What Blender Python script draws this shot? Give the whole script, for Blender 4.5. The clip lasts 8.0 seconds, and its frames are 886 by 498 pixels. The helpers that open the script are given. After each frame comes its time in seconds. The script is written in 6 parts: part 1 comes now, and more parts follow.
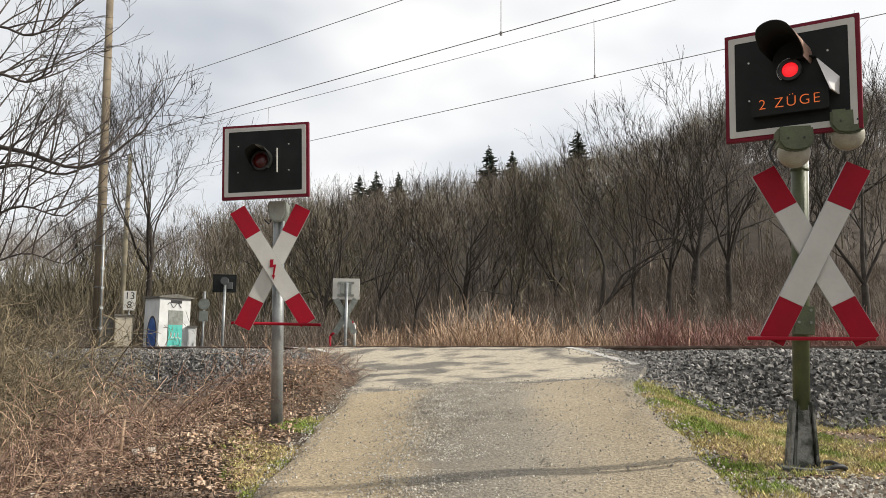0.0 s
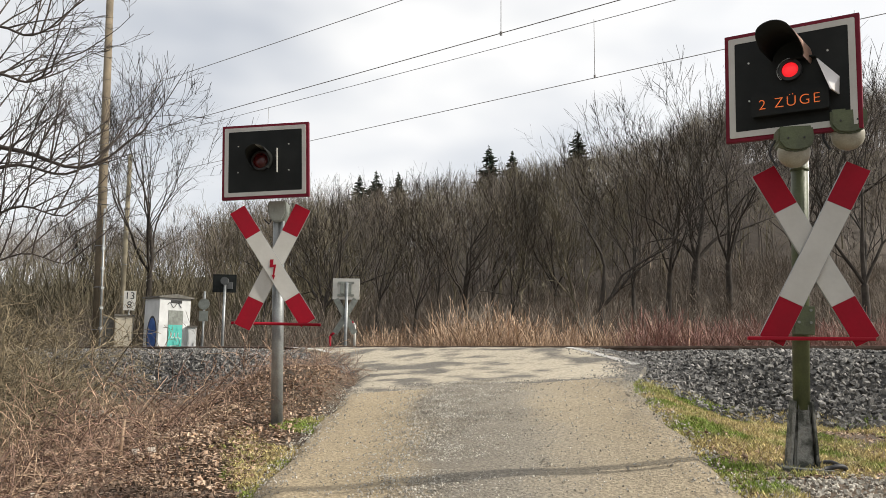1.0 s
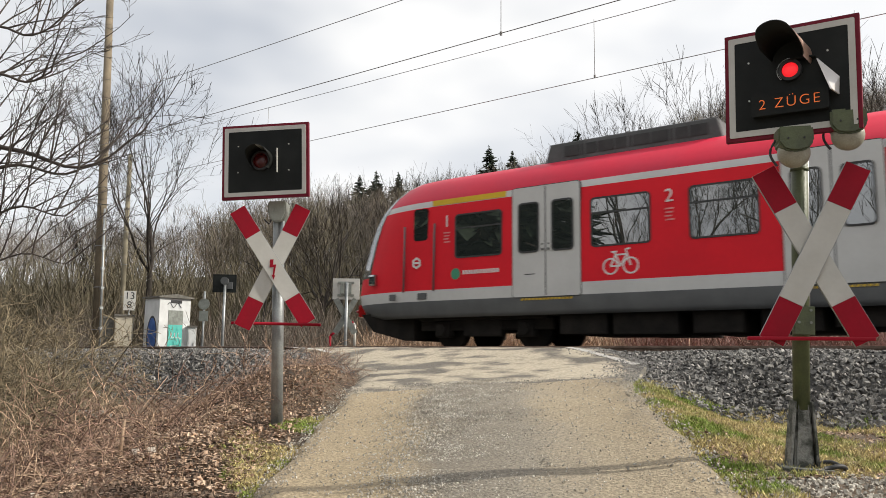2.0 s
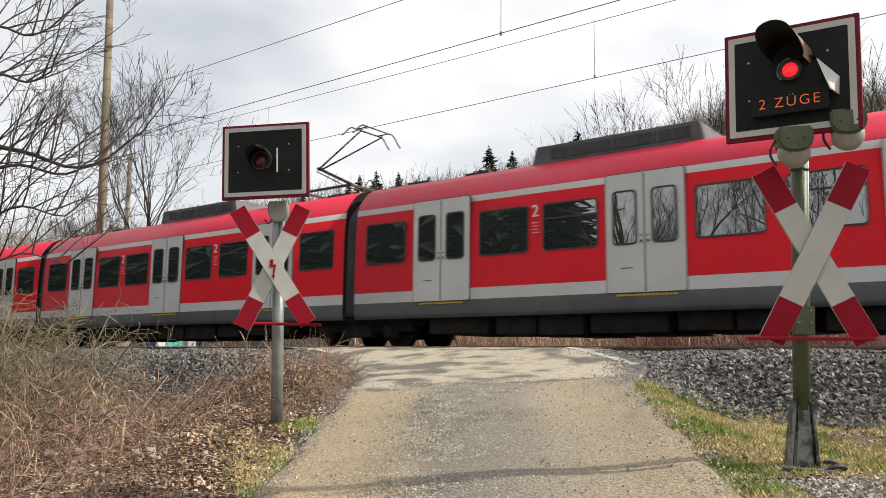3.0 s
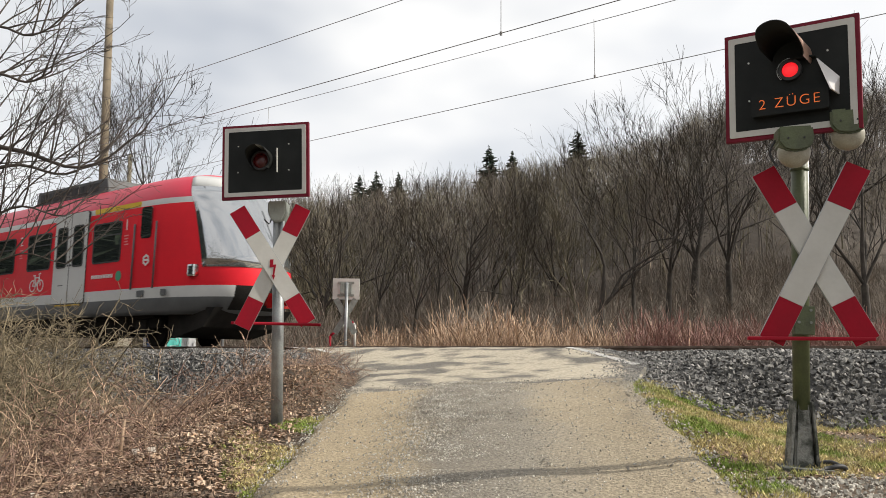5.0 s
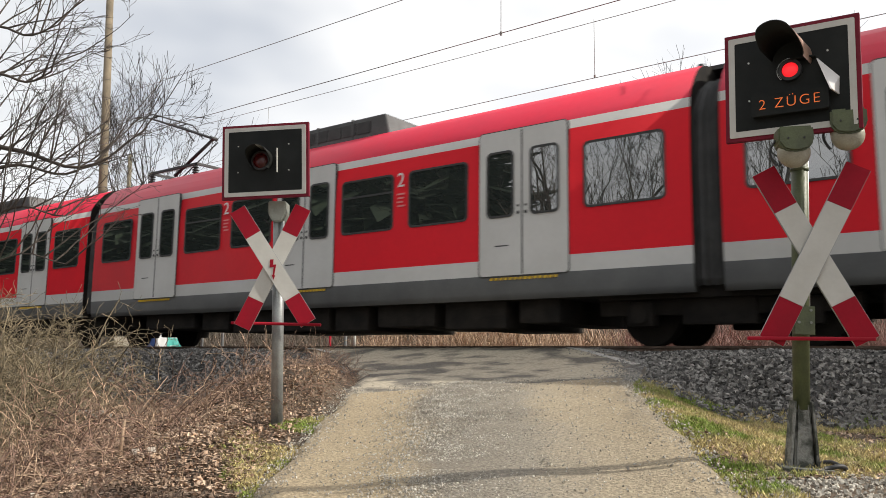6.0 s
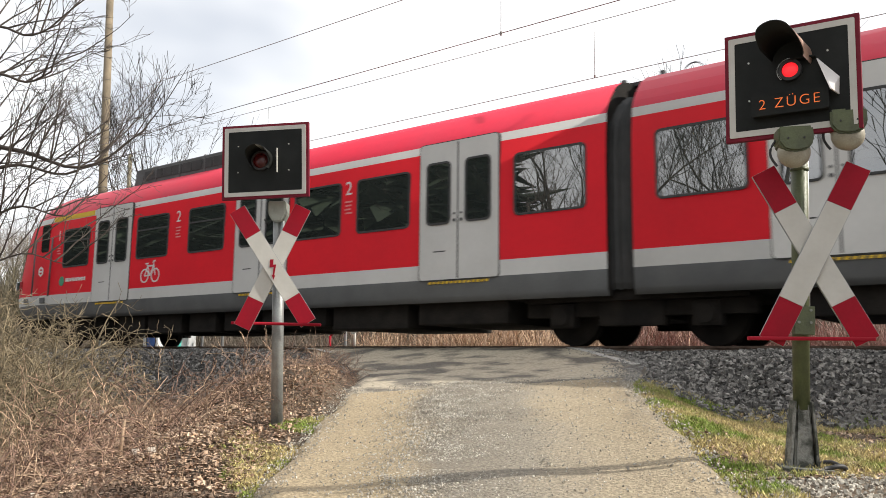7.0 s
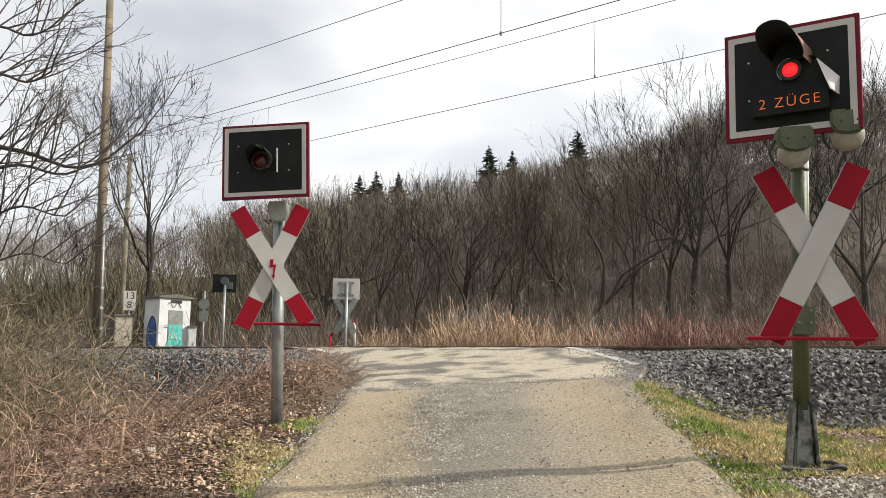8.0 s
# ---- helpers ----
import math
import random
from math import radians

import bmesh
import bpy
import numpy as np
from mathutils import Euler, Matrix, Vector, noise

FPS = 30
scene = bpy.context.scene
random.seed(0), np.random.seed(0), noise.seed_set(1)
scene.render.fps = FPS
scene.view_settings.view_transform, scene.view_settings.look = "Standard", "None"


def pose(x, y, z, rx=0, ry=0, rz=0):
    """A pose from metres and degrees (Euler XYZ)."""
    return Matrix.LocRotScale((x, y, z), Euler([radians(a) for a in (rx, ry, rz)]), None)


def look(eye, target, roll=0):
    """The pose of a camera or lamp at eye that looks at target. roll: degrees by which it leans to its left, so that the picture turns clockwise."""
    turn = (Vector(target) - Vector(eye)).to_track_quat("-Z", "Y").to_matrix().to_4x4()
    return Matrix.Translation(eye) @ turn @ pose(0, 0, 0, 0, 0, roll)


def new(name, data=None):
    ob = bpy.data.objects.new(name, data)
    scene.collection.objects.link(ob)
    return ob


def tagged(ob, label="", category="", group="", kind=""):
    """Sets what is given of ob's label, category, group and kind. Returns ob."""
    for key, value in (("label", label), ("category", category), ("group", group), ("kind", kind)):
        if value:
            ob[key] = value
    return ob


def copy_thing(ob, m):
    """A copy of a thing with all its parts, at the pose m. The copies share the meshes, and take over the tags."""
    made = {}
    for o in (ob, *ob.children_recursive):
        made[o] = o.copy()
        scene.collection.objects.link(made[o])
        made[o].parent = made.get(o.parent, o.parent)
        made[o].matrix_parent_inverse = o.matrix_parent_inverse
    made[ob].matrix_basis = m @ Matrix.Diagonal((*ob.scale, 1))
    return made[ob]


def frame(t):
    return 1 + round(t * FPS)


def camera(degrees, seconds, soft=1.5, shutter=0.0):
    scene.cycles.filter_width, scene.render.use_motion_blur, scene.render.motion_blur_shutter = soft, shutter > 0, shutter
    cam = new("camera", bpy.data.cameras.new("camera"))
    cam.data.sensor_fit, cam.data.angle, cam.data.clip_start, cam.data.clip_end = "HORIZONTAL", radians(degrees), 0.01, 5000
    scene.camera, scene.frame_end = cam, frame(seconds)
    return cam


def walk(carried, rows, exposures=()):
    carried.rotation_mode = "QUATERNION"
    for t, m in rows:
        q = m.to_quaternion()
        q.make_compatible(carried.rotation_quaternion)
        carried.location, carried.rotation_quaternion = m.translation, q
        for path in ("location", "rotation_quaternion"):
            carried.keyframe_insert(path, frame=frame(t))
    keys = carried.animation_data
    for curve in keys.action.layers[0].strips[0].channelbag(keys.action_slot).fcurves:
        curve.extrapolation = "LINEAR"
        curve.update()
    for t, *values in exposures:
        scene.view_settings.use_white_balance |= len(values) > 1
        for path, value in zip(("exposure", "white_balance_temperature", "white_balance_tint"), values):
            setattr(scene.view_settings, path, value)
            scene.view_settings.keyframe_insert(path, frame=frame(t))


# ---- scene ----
cam = camera(58.1, 8.0, 0.75, 0.06)
EYE = Vector((0.0, 0.0, -0.218))
YAW, PITCH = radians(127.125), radians(7.837)
AHEAD = Vector((math.cos(YAW) * math.cos(PITCH), math.sin(YAW) * math.cos(PITCH), math.sin(PITCH)))
walk(cam, [(0.0, look(EYE, EYE + AHEAD, 0.622)), (8.0, look(EYE, EYE + AHEAD, 0.622))],
     exposures=[(0.0, 0.0), (2.0, 0.0), (2.8, 0.05), (3.6, 0.03), (4.2, 0.0), (5.0, 0.0), (5.8, 0.06), (6.0, 0.10), (6.3, 0.28), (6.6, 0.34),
                (7.2, 0.36), (7.6, 0.18), (7.9, 0.10), (8.0, 0.08)])

# ---- light: hazy spring sun from the right, bright broken cloud ----
SUN_AZ, SUN_EL = radians(31.0), radians(32.6)
TO_SUN = Vector((math.cos(SUN_AZ) * math.cos(SUN_EL), math.sin(SUN_AZ) * math.cos(SUN_EL), math.sin(SUN_EL)))


def make_world():
    world = bpy.data.worlds.new("sky")
    world.use_nodes = True
    scene.world = world
    nt = world.node_tree
    nd, ln = nt.nodes, nt.links
    nd.clear()
    out, bg = nd.new("ShaderNodeOutputWorld"), nd.new("ShaderNodeBackground")
    sky = nd.new("ShaderNodeTexSky")
    sky.sky_type, sky.sun_disc = "NISHITA", False
    sky.sun_elevation, sky.sun_rotation = SUN_EL, math.pi / 2 - SUN_AZ
    sky.dust_density, sky.air_density = 2.0, 1.0
    co = nd.new("ShaderNodeTexCoord")
    mp = nd.new("ShaderNodeMapping")
    mp.inputs["Scale"].default_value = (1.0, 1.0, 2.2)
    n1 = nd.new("ShaderNodeTexNoise")
    n1.inputs["Scale"].default_value, n1.inputs["Detail"].default_value = 2.6, 7.0
    n1.inputs["Roughness"].default_value = 0.52
    n2 = nd.new("ShaderNodeTexNoise")
    n2.inputs["Scale"].default_value, n2.inputs["Detail"].default_value = 1.3, 4.0
    cover = nd.new("ShaderNodeValToRGB")
    cover.color_ramp.elements[0].position, cover.color_ramp.elements[1].position = 0.30, 0.50
    cover.color_ramp.elements[0].color = (0.45, 0.45, 0.45, 1)
    shade = nd.new("ShaderNodeValToRGB")
    shade.color_ramp.elements[0].position, shade.color_ramp.elements[1].position = 0.36, 0.62
    shade.color_ramp.elements[0].color, shade.color_ramp.elements[1].color = (10.3, 10.55, 11.0, 1), (11.5, 11.5, 11.5, 1)
    mix = nd.new("ShaderNodeMix")
    mix.data_type = "RGBA"
    bg.inputs["Strength"].default_value = 0.088
    ln.new(co.outputs["Generated"], mp.inputs["Vector"])
    ln.new(mp.outputs["Vector"], n1.inputs["Vector"])
    ln.new(mp.outputs["Vector"], n2.inputs["Vector"])
    ln.new(n2.outputs["Fac"], cover.inputs["Fac"])
    ln.new(n1.outputs["Fac"], shade.inputs["Fac"])
    ln.new(cover.outputs["Color"], mix.inputs["Factor"])
    ln.new(sky.outputs["Color"], mix.inputs["A"])
    ln.new(shade.outputs["Color"], mix.inputs["B"])
    ln.new(mix.outputs["Result"], bg.inputs["Color"])
    ln.new(bg.outputs["Background"], out.inputs["Surface"])
    lamp = bpy.data.lights.new("sun", "SUN")
    lamp.energy, lamp.angle, lamp.color = 4.6, radians(0.8), (1.0, 0.94, 0.84)
    ob = new("sun", lamp)
    ob.matrix_world = look(TO_SUN * 50, (0, 0, 0))


make_world()


# ---- materials ----
def mat(name, a, b=None, scale=6.0, rough=0.7, metal=0.0, bump=0.0, bump_scale=None, fine=0.25, rnd=0.0, ior=1.5,
        emit=None, power=0.0, where="Object", lo=0.35, hi=0.65, alpha=None):
    m = bpy.data.materials.new(name)
    m.use_nodes = True
    nd, ln = m.node_tree.nodes, m.node_tree.links
    p = nd["Principled BSDF"]
    p.inputs["Roughness"].default_value, p.inputs["Metallic"].default_value = rough, metal
    p.inputs["IOR"].default_value = ior
    b = b or tuple(c * 0.75 for c in a)
    co = nd.new("ShaderNodeTexCoord")
    n1 = nd.new("ShaderNodeTexNoise")
    n1.inputs["Scale"].default_value, n1.inputs["Detail"].default_value = scale, 6.0
    ramp = nd.new("ShaderNodeValToRGB")
    ramp.color_ramp.elements[0].position, ramp.color_ramp.elements[1].position = lo, hi
    ramp.color_ramp.elements[0].color, ramp.color_ramp.elements[1].color = (*a, 1), (*b, 1)
    ln.new(co.outputs[where], n1.inputs["Vector"])
    ln.new(n1.outputs["Fac"], ramp.inputs["Fac"])
    n2 = nd.new("ShaderNodeTexNoise")
    n2.inputs["Scale"].default_value, n2.inputs["Detail"].default_value = scale * 13, 3.0
    ln.new(co.outputs[where], n2.inputs["Vector"])
    rng = nd.new("ShaderNodeMapRange")
    rng.inputs["To Min"].default_value, rng.inputs["To Max"].default_value = 1 - fine, 1 + fine
    ln.new(n2.outputs["Fac"], rng.inputs["Value"])
    mul = nd.new("ShaderNodeVectorMath")
    mul.operation = "SCALE"
    ln.new(ramp.outputs["Color"], mul.inputs[0])
    ln.new(rng.outputs["Result"], mul.inputs["Scale"])
    last = mul.outputs["Vector"]
    if rnd:
        geo = nd.new("ShaderNodeNewGeometry")
        r2 = nd.new("ShaderNodeMapRange")
        r2.inputs["To Min"].default_value, r2.inputs["To Max"].default_value = 1 - rnd, 1 + rnd
        ln.new(geo.outputs["Random Per Island"], r2.inputs["Value"])
        mul2 = nd.new("ShaderNodeVectorMath")
        mul2.operation = "SCALE"
        ln.new(last, mul2.inputs[0])
        ln.new(r2.outputs["Result"], mul2.inputs["Scale"])
        last = mul2.outputs["Vector"]
    ln.new(last, p.inputs["Base Color"])
    if bump:
        n3 = nd.new("ShaderNodeTexNoise")
        n3.inputs["Scale"].default_value, n3.inputs["Detail"].default_value = bump_scale or scale * 8, 5.0
        ln.new(co.outputs[where], n3.inputs["Vector"])
        bp = nd.new("ShaderNodeBump")
        bp.inputs["Strength"].default_value, bp.inputs["Distance"].default_value = min(1.0, bump), 0.02
        ln.new(n3.outputs["Fac"], bp.inputs["Height"])
        ln.new(bp.outputs["Normal"], p.inputs["Normal"])
    if emit:
        p.inputs["Emission Color"].default_value = (*emit, 1)
        p.inputs["Emission Strength"].default_value = power
    return m


M = {}
M["soil"] = mat("soil", (0.06, 0.042, 0.028), (0.15, 0.11, 0.075), 1.6, 0.95, bump=1.0, bump_scale=30, fine=0.5)
M["litter"] = mat("leaf_litter", (0.29, 0.19, 0.13), (0.53, 0.40, 0.29), 2.0, 0.9, bump=0.3, rnd=0.65)
M["ballast"] = mat("ballast_stone", (0.062, 0.059, 0.055), (0.26, 0.247, 0.225), 14.0, 0.75, bump=0.4, rnd=0.75)
M["fines"] = mat("grey_fines", (0.15, 0.145, 0.138), (0.33, 0.32, 0.30), 9.0, 0.85, rnd=0.5)
# bed under the stones, darkened: shade of the gaps put into its colour
M["ballast_bed_shade"] = mat("ballast_bed_shade", (0.03, 0.029, 0.027), (0.075, 0.07, 0.065), 14.0, 0.9, bump=1.0, bump_scale=25, fine=0.5)
M["gravel"] = mat("gravel_road", (0.20, 0.165, 0.12), (0.31, 0.27, 0.205), 0.9, 0.95, bump=1.0, bump_scale=55, fine=0.4, where="Object")
M["pebble"] = mat("road_pebble", (0.30, 0.27, 0.22), (0.50, 0.47, 0.41), 6.0, 0.9, rnd=0.4)
M["asphalt"] = mat("dusty_asphalt", (0.155, 0.14, 0.116), (0.47, 0.41, 0.31), 1.9, 0.9, bump=0.8, bump_scale=90, fine=0.6, lo=0.41, hi=0.55)
M["line"] = mat("road_line_paint", (0.62, 0.60, 0.55), (0.36, 0.34, 0.31), 7.0, 0.8, bump=0.4, fine=0.3)
M["grass"] = mat("verge_grass", (0.21, 0.285, 0.05), (0.53, 0.44, 0.21), 1.6, 0.8, rnd=0.5, lo=0.41, hi=0.55)
M["straw"] = mat("dry_straw", (0.48, 0.35, 0.235), (0.31, 0.205, 0.14), 1.2, 0.85, rnd=0.55)
M["dogwood"] = mat("red_twigs", (0.25, 0.12, 0.10), (0.225, 0.145, 0.112), 2.0, 0.8, rnd=0.45)
M["bramble"] = mat("dead_bramble", (0.12, 0.07, 0.052), (0.33, 0.215, 0.155), 1.4, 0.8, rnd=0.6)
M["bark"] = mat("bark", (0.026, 0.021, 0.016), (0.056, 0.046, 0.036), 5.0, 0.9, bump=0.9, bump_scale=22)
M["bark_mid"] = mat("bark_mid", (0.055, 0.045, 0.038), (0.105, 0.086, 0.072), 4.0, 0.9, bump=0.6, bump_scale=25)
M["bark_light"] = mat("bark_olive", (0.125, 0.10, 0.06), (0.285, 0.23, 0.145), 3.0, 0.85, bump=0.5, bump_scale=30, rnd=0.55)
# distance haze is put into this colour: paler and greyer than the front trees
M["bark_far_haze"] = mat("bark_far_haze", (0.165, 0.143, 0.122), (0.245, 0.214, 0.183), 0.12, 0.95, rnd=0.25, fine=0.1)
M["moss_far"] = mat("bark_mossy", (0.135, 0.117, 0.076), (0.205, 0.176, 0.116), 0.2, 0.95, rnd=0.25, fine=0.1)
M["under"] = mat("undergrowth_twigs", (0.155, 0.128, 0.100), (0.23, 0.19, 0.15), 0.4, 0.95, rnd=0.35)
M["needle"] = mat("spruce_needles", (0.02, 0.032, 0.018), (0.035, 0.05, 0.028), 2.0, 0.9, rnd=0.4)
# leaf litter floor, lightened so that its colour carries some distance haze
M["hill"] = mat("woodland_floor", (0.085, 0.070, 0.056), (0.138, 0.114, 0.092), 0.2, 0.95, bump=1.0, bump_scale=4, fine=0.5)
M["train_red"] = mat("train_red", (0.72, 0.018, 0.030), (0.66, 0.018, 0.030), 1.2, 0.6, fine=0.05, bump=0.02, ior=1.25)
M["roof_red"] = mat("roof_red", (0.64, 0.022, 0.055), (0.58, 0.030, 0.065), 1.0, 0.45, fine=0.06, ior=1.35)
M["train_white"] = mat("train_light_grey", (0.58, 0.58, 0.56), (0.52, 0.52, 0.50), 1.0, 0.55, fine=0.05)
M["train_skirt"] = mat("train_skirt", (0.115, 0.12, 0.12), (0.09, 0.094, 0.096), 2.0, 0.5, fine=0.1)
# near-black: the shade beneath the train is put into this colour
M["train_black"] = mat("underframe_shade", (0.013, 0.012, 0.011), (0.024, 0.021, 0.018), 3.0, 0.95, bump=0.3, ior=1.25)
M["rubber"] = mat("rubber", (0.03, 0.032, 0.032), (0.05, 0.05, 0.05), 4.0, 0.75)
M["roof_box"] = mat("roof_equipment", (0.10, 0.105, 0.105), (0.055, 0.058, 0.058), 2.0, 0.6, bump=0.2)
M["train_glass"] = mat("tinted_glass", (0.034, 0.042, 0.038), (0.026, 0.032, 0.03), 0.5, 0.012, fine=0.02, ior=3.1)
M["screen_glass"] = mat("windscreen_glass", (0.09, 0.10, 0.10), (0.07, 0.08, 0.08), 0.5, 0.02, fine=0.02, ior=5.0)
M["yellow"] = mat("yellow_band", (0.72, 0.47, 0.02), (0.66, 0.43, 0.03), 1.0, 0.4, fine=0.05)
M["mark_white"] = mat("white_marking", (0.75, 0.72, 0.70), (0.68, 0.66, 0.64), 4.0, 0.5, fine=0.05)
M["pale_print"] = mat("pale_print", (0.72, 0.26, 0.26), (0.70, 0.22, 0.22), 4.0, 0.5, fine=0.1)
M["green"] = mat("green_badge", (0.05, 0.28, 0.16), (0.05, 0.26, 0.15), 3.0, 0.5, fine=0.05)
M["tail"] = mat("tail_lamp", (0.35, 0.01, 0.01), (0.3, 0.01, 0.01), 3.0, 0.15)
M["steel"] = mat("galvanised_steel", (0.34, 0.36, 0.36), (0.24, 0.25, 0.25), 7.0, 0.45, 0.55, bump=0.1)
M["rail"] = mat("rail_steel", (0.11, 0.075, 0.055), (0.18, 0.13, 0.10), 6.0, 0.6, 0.4, bump=0.2)
M["rail_top"] = mat("rail_head", (0.5, 0.5, 0.5), (0.42, 0.42, 0.42), 6.0, 0.25, 0.9)
M["olive"] = mat("olive_paint", (0.095, 0.115, 0.050), (0.065, 0.076, 0.038), 8.0, 0.5, bump=0.15)
M["grey_paint"] = mat("grey_green_paint", (0.25, 0.27, 0.24), (0.17, 0.18, 0.16), 8.0, 0.5, bump=0.1)
M["board_black"] = mat("black_board", (0.010, 0.0115, 0.011), (0.016, 0.018, 0.017), 6.0, 0.7, fine=0.15, ior=1.3)
M["sign_white"] = mat("sign_white", (0.56, 0.55, 0.51), (0.48, 0.47, 0.43), 3.5, 0.5, fine=0.05, bump=0.03)
M["sign_red"] = mat("sign_red", (0.32, 0.006, 0.020), (0.27, 0.008, 0.020), 3.5, 0.55, fine=0.1, ior=1.25)
M["rim_red"] = mat("rim_red", (0.175, 0.007, 0.022), (0.14, 0.008, 0.021), 5.0, 0.55, fine=0.15, ior=1.3)
M["bell"] = mat("bell_shell", (0.40, 0.385, 0.31), (0.27, 0.25, 0.19), 9.0, 0.42, 0.1, bump=0.1)
M["cast"] = mat("weathered_casting", (0.05, 0.054, 0.044), (0.22, 0.22, 0.20), 11.0, 0.75, bump=0.5, lo=0.45, hi=0.6)
# weathered brown of the visor's flank, with sunlight brightened into the colour
M["visor_lit"] = mat("weathered_visor_lit", (0.52, 0.34, 0.26), (0.40, 0.25, 0.19), 9.0, 0.6)
M["bright_metal"] = mat("bright_metal", (0.62, 0.62, 0.58), (0.5, 0.5, 0.47), 9.0, 0.35, 0.3)
M["lamp_on"] = mat("red_light", (0.5, 0.01, 0.01), (0.45, 0.01, 0.01), 40.0, 0.3, emit=(1.0, 0.02, 0.03), power=0.8)
M["lamp_off"] = mat("unlit_red_glass", (0.085, 0.007, 0.007), (0.06, 0.006, 0.006), 40.0, 0.25)
M["led"] = mat("amber_leds", (0.5, 0.12, 0.02), (0.5, 0.12, 0.02), 5.0, 0.5, emit=(1.0, 0.21, 0.04), power=0.42)
M["concrete"] = mat("mast_concrete", (0.30, 0.265, 0.19), (0.20, 0.175, 0.12), 2.0, 0.9, bump=0.4)
M["concrete_dark"] = mat("dark_weathered_concrete", (0.23, 0.185, 0.125), (0.13, 0.105, 0.072), 1.6, 0.9, bump=0.5)
M["old_concrete"] = mat("old_concrete", (0.20, 0.19, 0.165), (0.12, 0.115, 0.10), 6.0, 0.9, bump=0.6)
M["hut_white"] = mat("hut_render", (0.68, 0.69, 0.68), (0.58, 0.59, 0.58), 2.0, 0.8, bump=0.1, fine=0.08)
M["teal"] = mat("teal_spray", (0.06, 0.42, 0.36), (0.10, 0.48, 0.42), 3.0, 0.6)
M["blue"] = mat("blue_spray", (0.03, 0.09, 0.30), (0.05, 0.13, 0.38), 3.0, 0.6)
M["dark"] = mat("dark_paint", (0.02, 0.02, 0.022), (0.03, 0.03, 0.03), 3.0, 0.6)
M["cabinet"] = mat("cabinet_beige", (0.55, 0.50, 0.39), (0.40, 0.36, 0.28), 4.0, 0.7)
M["wire"] = mat("wire", (0.24, 0.23, 0.22), (0.19, 0.18, 0.17), 2.0, 0.6)
M["cloth_yellow"] = mat("yellow_plastic", (0.5, 0.36, 0.05), (0.42, 0.30, 0.05), 6.0, 0.6)
M["stone_light"] = mat("pale_stone", (0.52, 0.47, 0.40), (0.40, 0.35, 0.29), 9.0, 0.85, bump=0.4)


def gravel_lane():
    """Packed tan wheel tracks with a greyer stony crown between them, along the lane."""
    m = M["gravel"]
    nd, ln = m.node_tree.nodes, m.node_tree.links
    p = nd["Principled BSDF"]
    co = nd.new("ShaderNodeTexCoord")
    mp = nd.new("ShaderNodeMapping")
    mp.inputs["Rotation"].default_value = (0, 0, math.pi / 2 - YAW)
    sep = nd.new("ShaderNodeSeparateXYZ")
    n1 = nd.new("ShaderNodeTexNoise")
    n1.inputs["Scale"].default_value, n1.inputs["Detail"].default_value = 1.4, 5.0
    ma = nd.new("ShaderNodeMath")
    ma.operation, ma.inputs[1].default_value = "MULTIPLY_ADD", 0.9
    rg = nd.new("ShaderNodeMapRange")
    rg.inputs["From Min"].default_value, rg.inputs["From Max"].default_value = -1.5 + 0.45, 1.9 + 0.45
    ramp = nd.new("ShaderNodeValToRGB")
    e = ramp.color_ramp.elements
    e[0].position, e[0].color = 0.02, (0.20, 0.155, 0.105, 1)
    e[1].position, e[1].color = 0.98, (0.24, 0.20, 0.14, 1)
    for pos, c in ((0.14, (0.37, 0.295, 0.19, 1)), (0.36, (0.39, 0.315, 0.205, 1)), (0.44, (0.225, 0.196, 0.153, 1)), (0.62, (0.25, 0.22, 0.172, 1)), (0.72, (0.355, 0.295, 0.205, 1)), (0.88, (0.35, 0.285, 0.19, 1))):
        k = ramp.color_ramp.elements.new(pos)
        k.color = c
    n2 = nd.new("ShaderNodeTexNoise")
    n2.inputs["Scale"].default_value, n2.inputs["Detail"].default_value = 45.0, 4.0
    r2 = nd.new("ShaderNodeMapRange")
    r2.inputs["From Min"].default_value, r2.inputs["From Max"].default_value = 0.3, 0.7
    r2.inputs["To Min"].default_value, r2.inputs["To Max"].default_value = 0.66, 1.34
    n3 = nd.new("ShaderNodeTexNoise")
    n3.inputs["Scale"].default_value, n3.inputs["Detail"].default_value = 0.8, 3.0
    r3 = nd.new("ShaderNodeMapRange")
    r3.inputs["To Min"].default_value, r3.inputs["To Max"].default_value = 0.75, 1.25
    mm = nd.new("ShaderNodeMath")
    mm.operation = "MULTIPLY"
    sc = nd.new("ShaderNodeVectorMath")
    sc.operation = "SCALE"
    ln.new(co.outputs["Object"], mp.inputs["Vector"])
    ln.new(mp.outputs["Vector"], sep.inputs["Vector"])
    for n in (n1, n2, n3):
        ln.new(co.outputs["Object"], n.inputs["Vector"])
    ln.new(n1.outputs["Fac"], ma.inputs[0])
    ln.new(sep.outputs["X"], ma.inputs[2])
    ln.new(ma.outputs["Value"], rg.inputs["Value"])
    ln.new(rg.outputs["Result"], ramp.inputs["Fac"])
    ln.new(n2.outputs["Fac"], r2.inputs["Value"])
    ln.new(n3.outputs["Fac"], r3.inputs["Value"])
    ln.new(r2.outputs["Result"], mm.inputs[0])
    ln.new(r3.outputs["Result"], mm.inputs[1])
    ln.new(ramp.outputs["Color"], sc.inputs[0])
    ln.new(mm.outputs["Value"], sc.inputs["Scale"])
    ln.new(sc.outputs["Vector"], p.inputs["Base Color"])


gravel_lane()


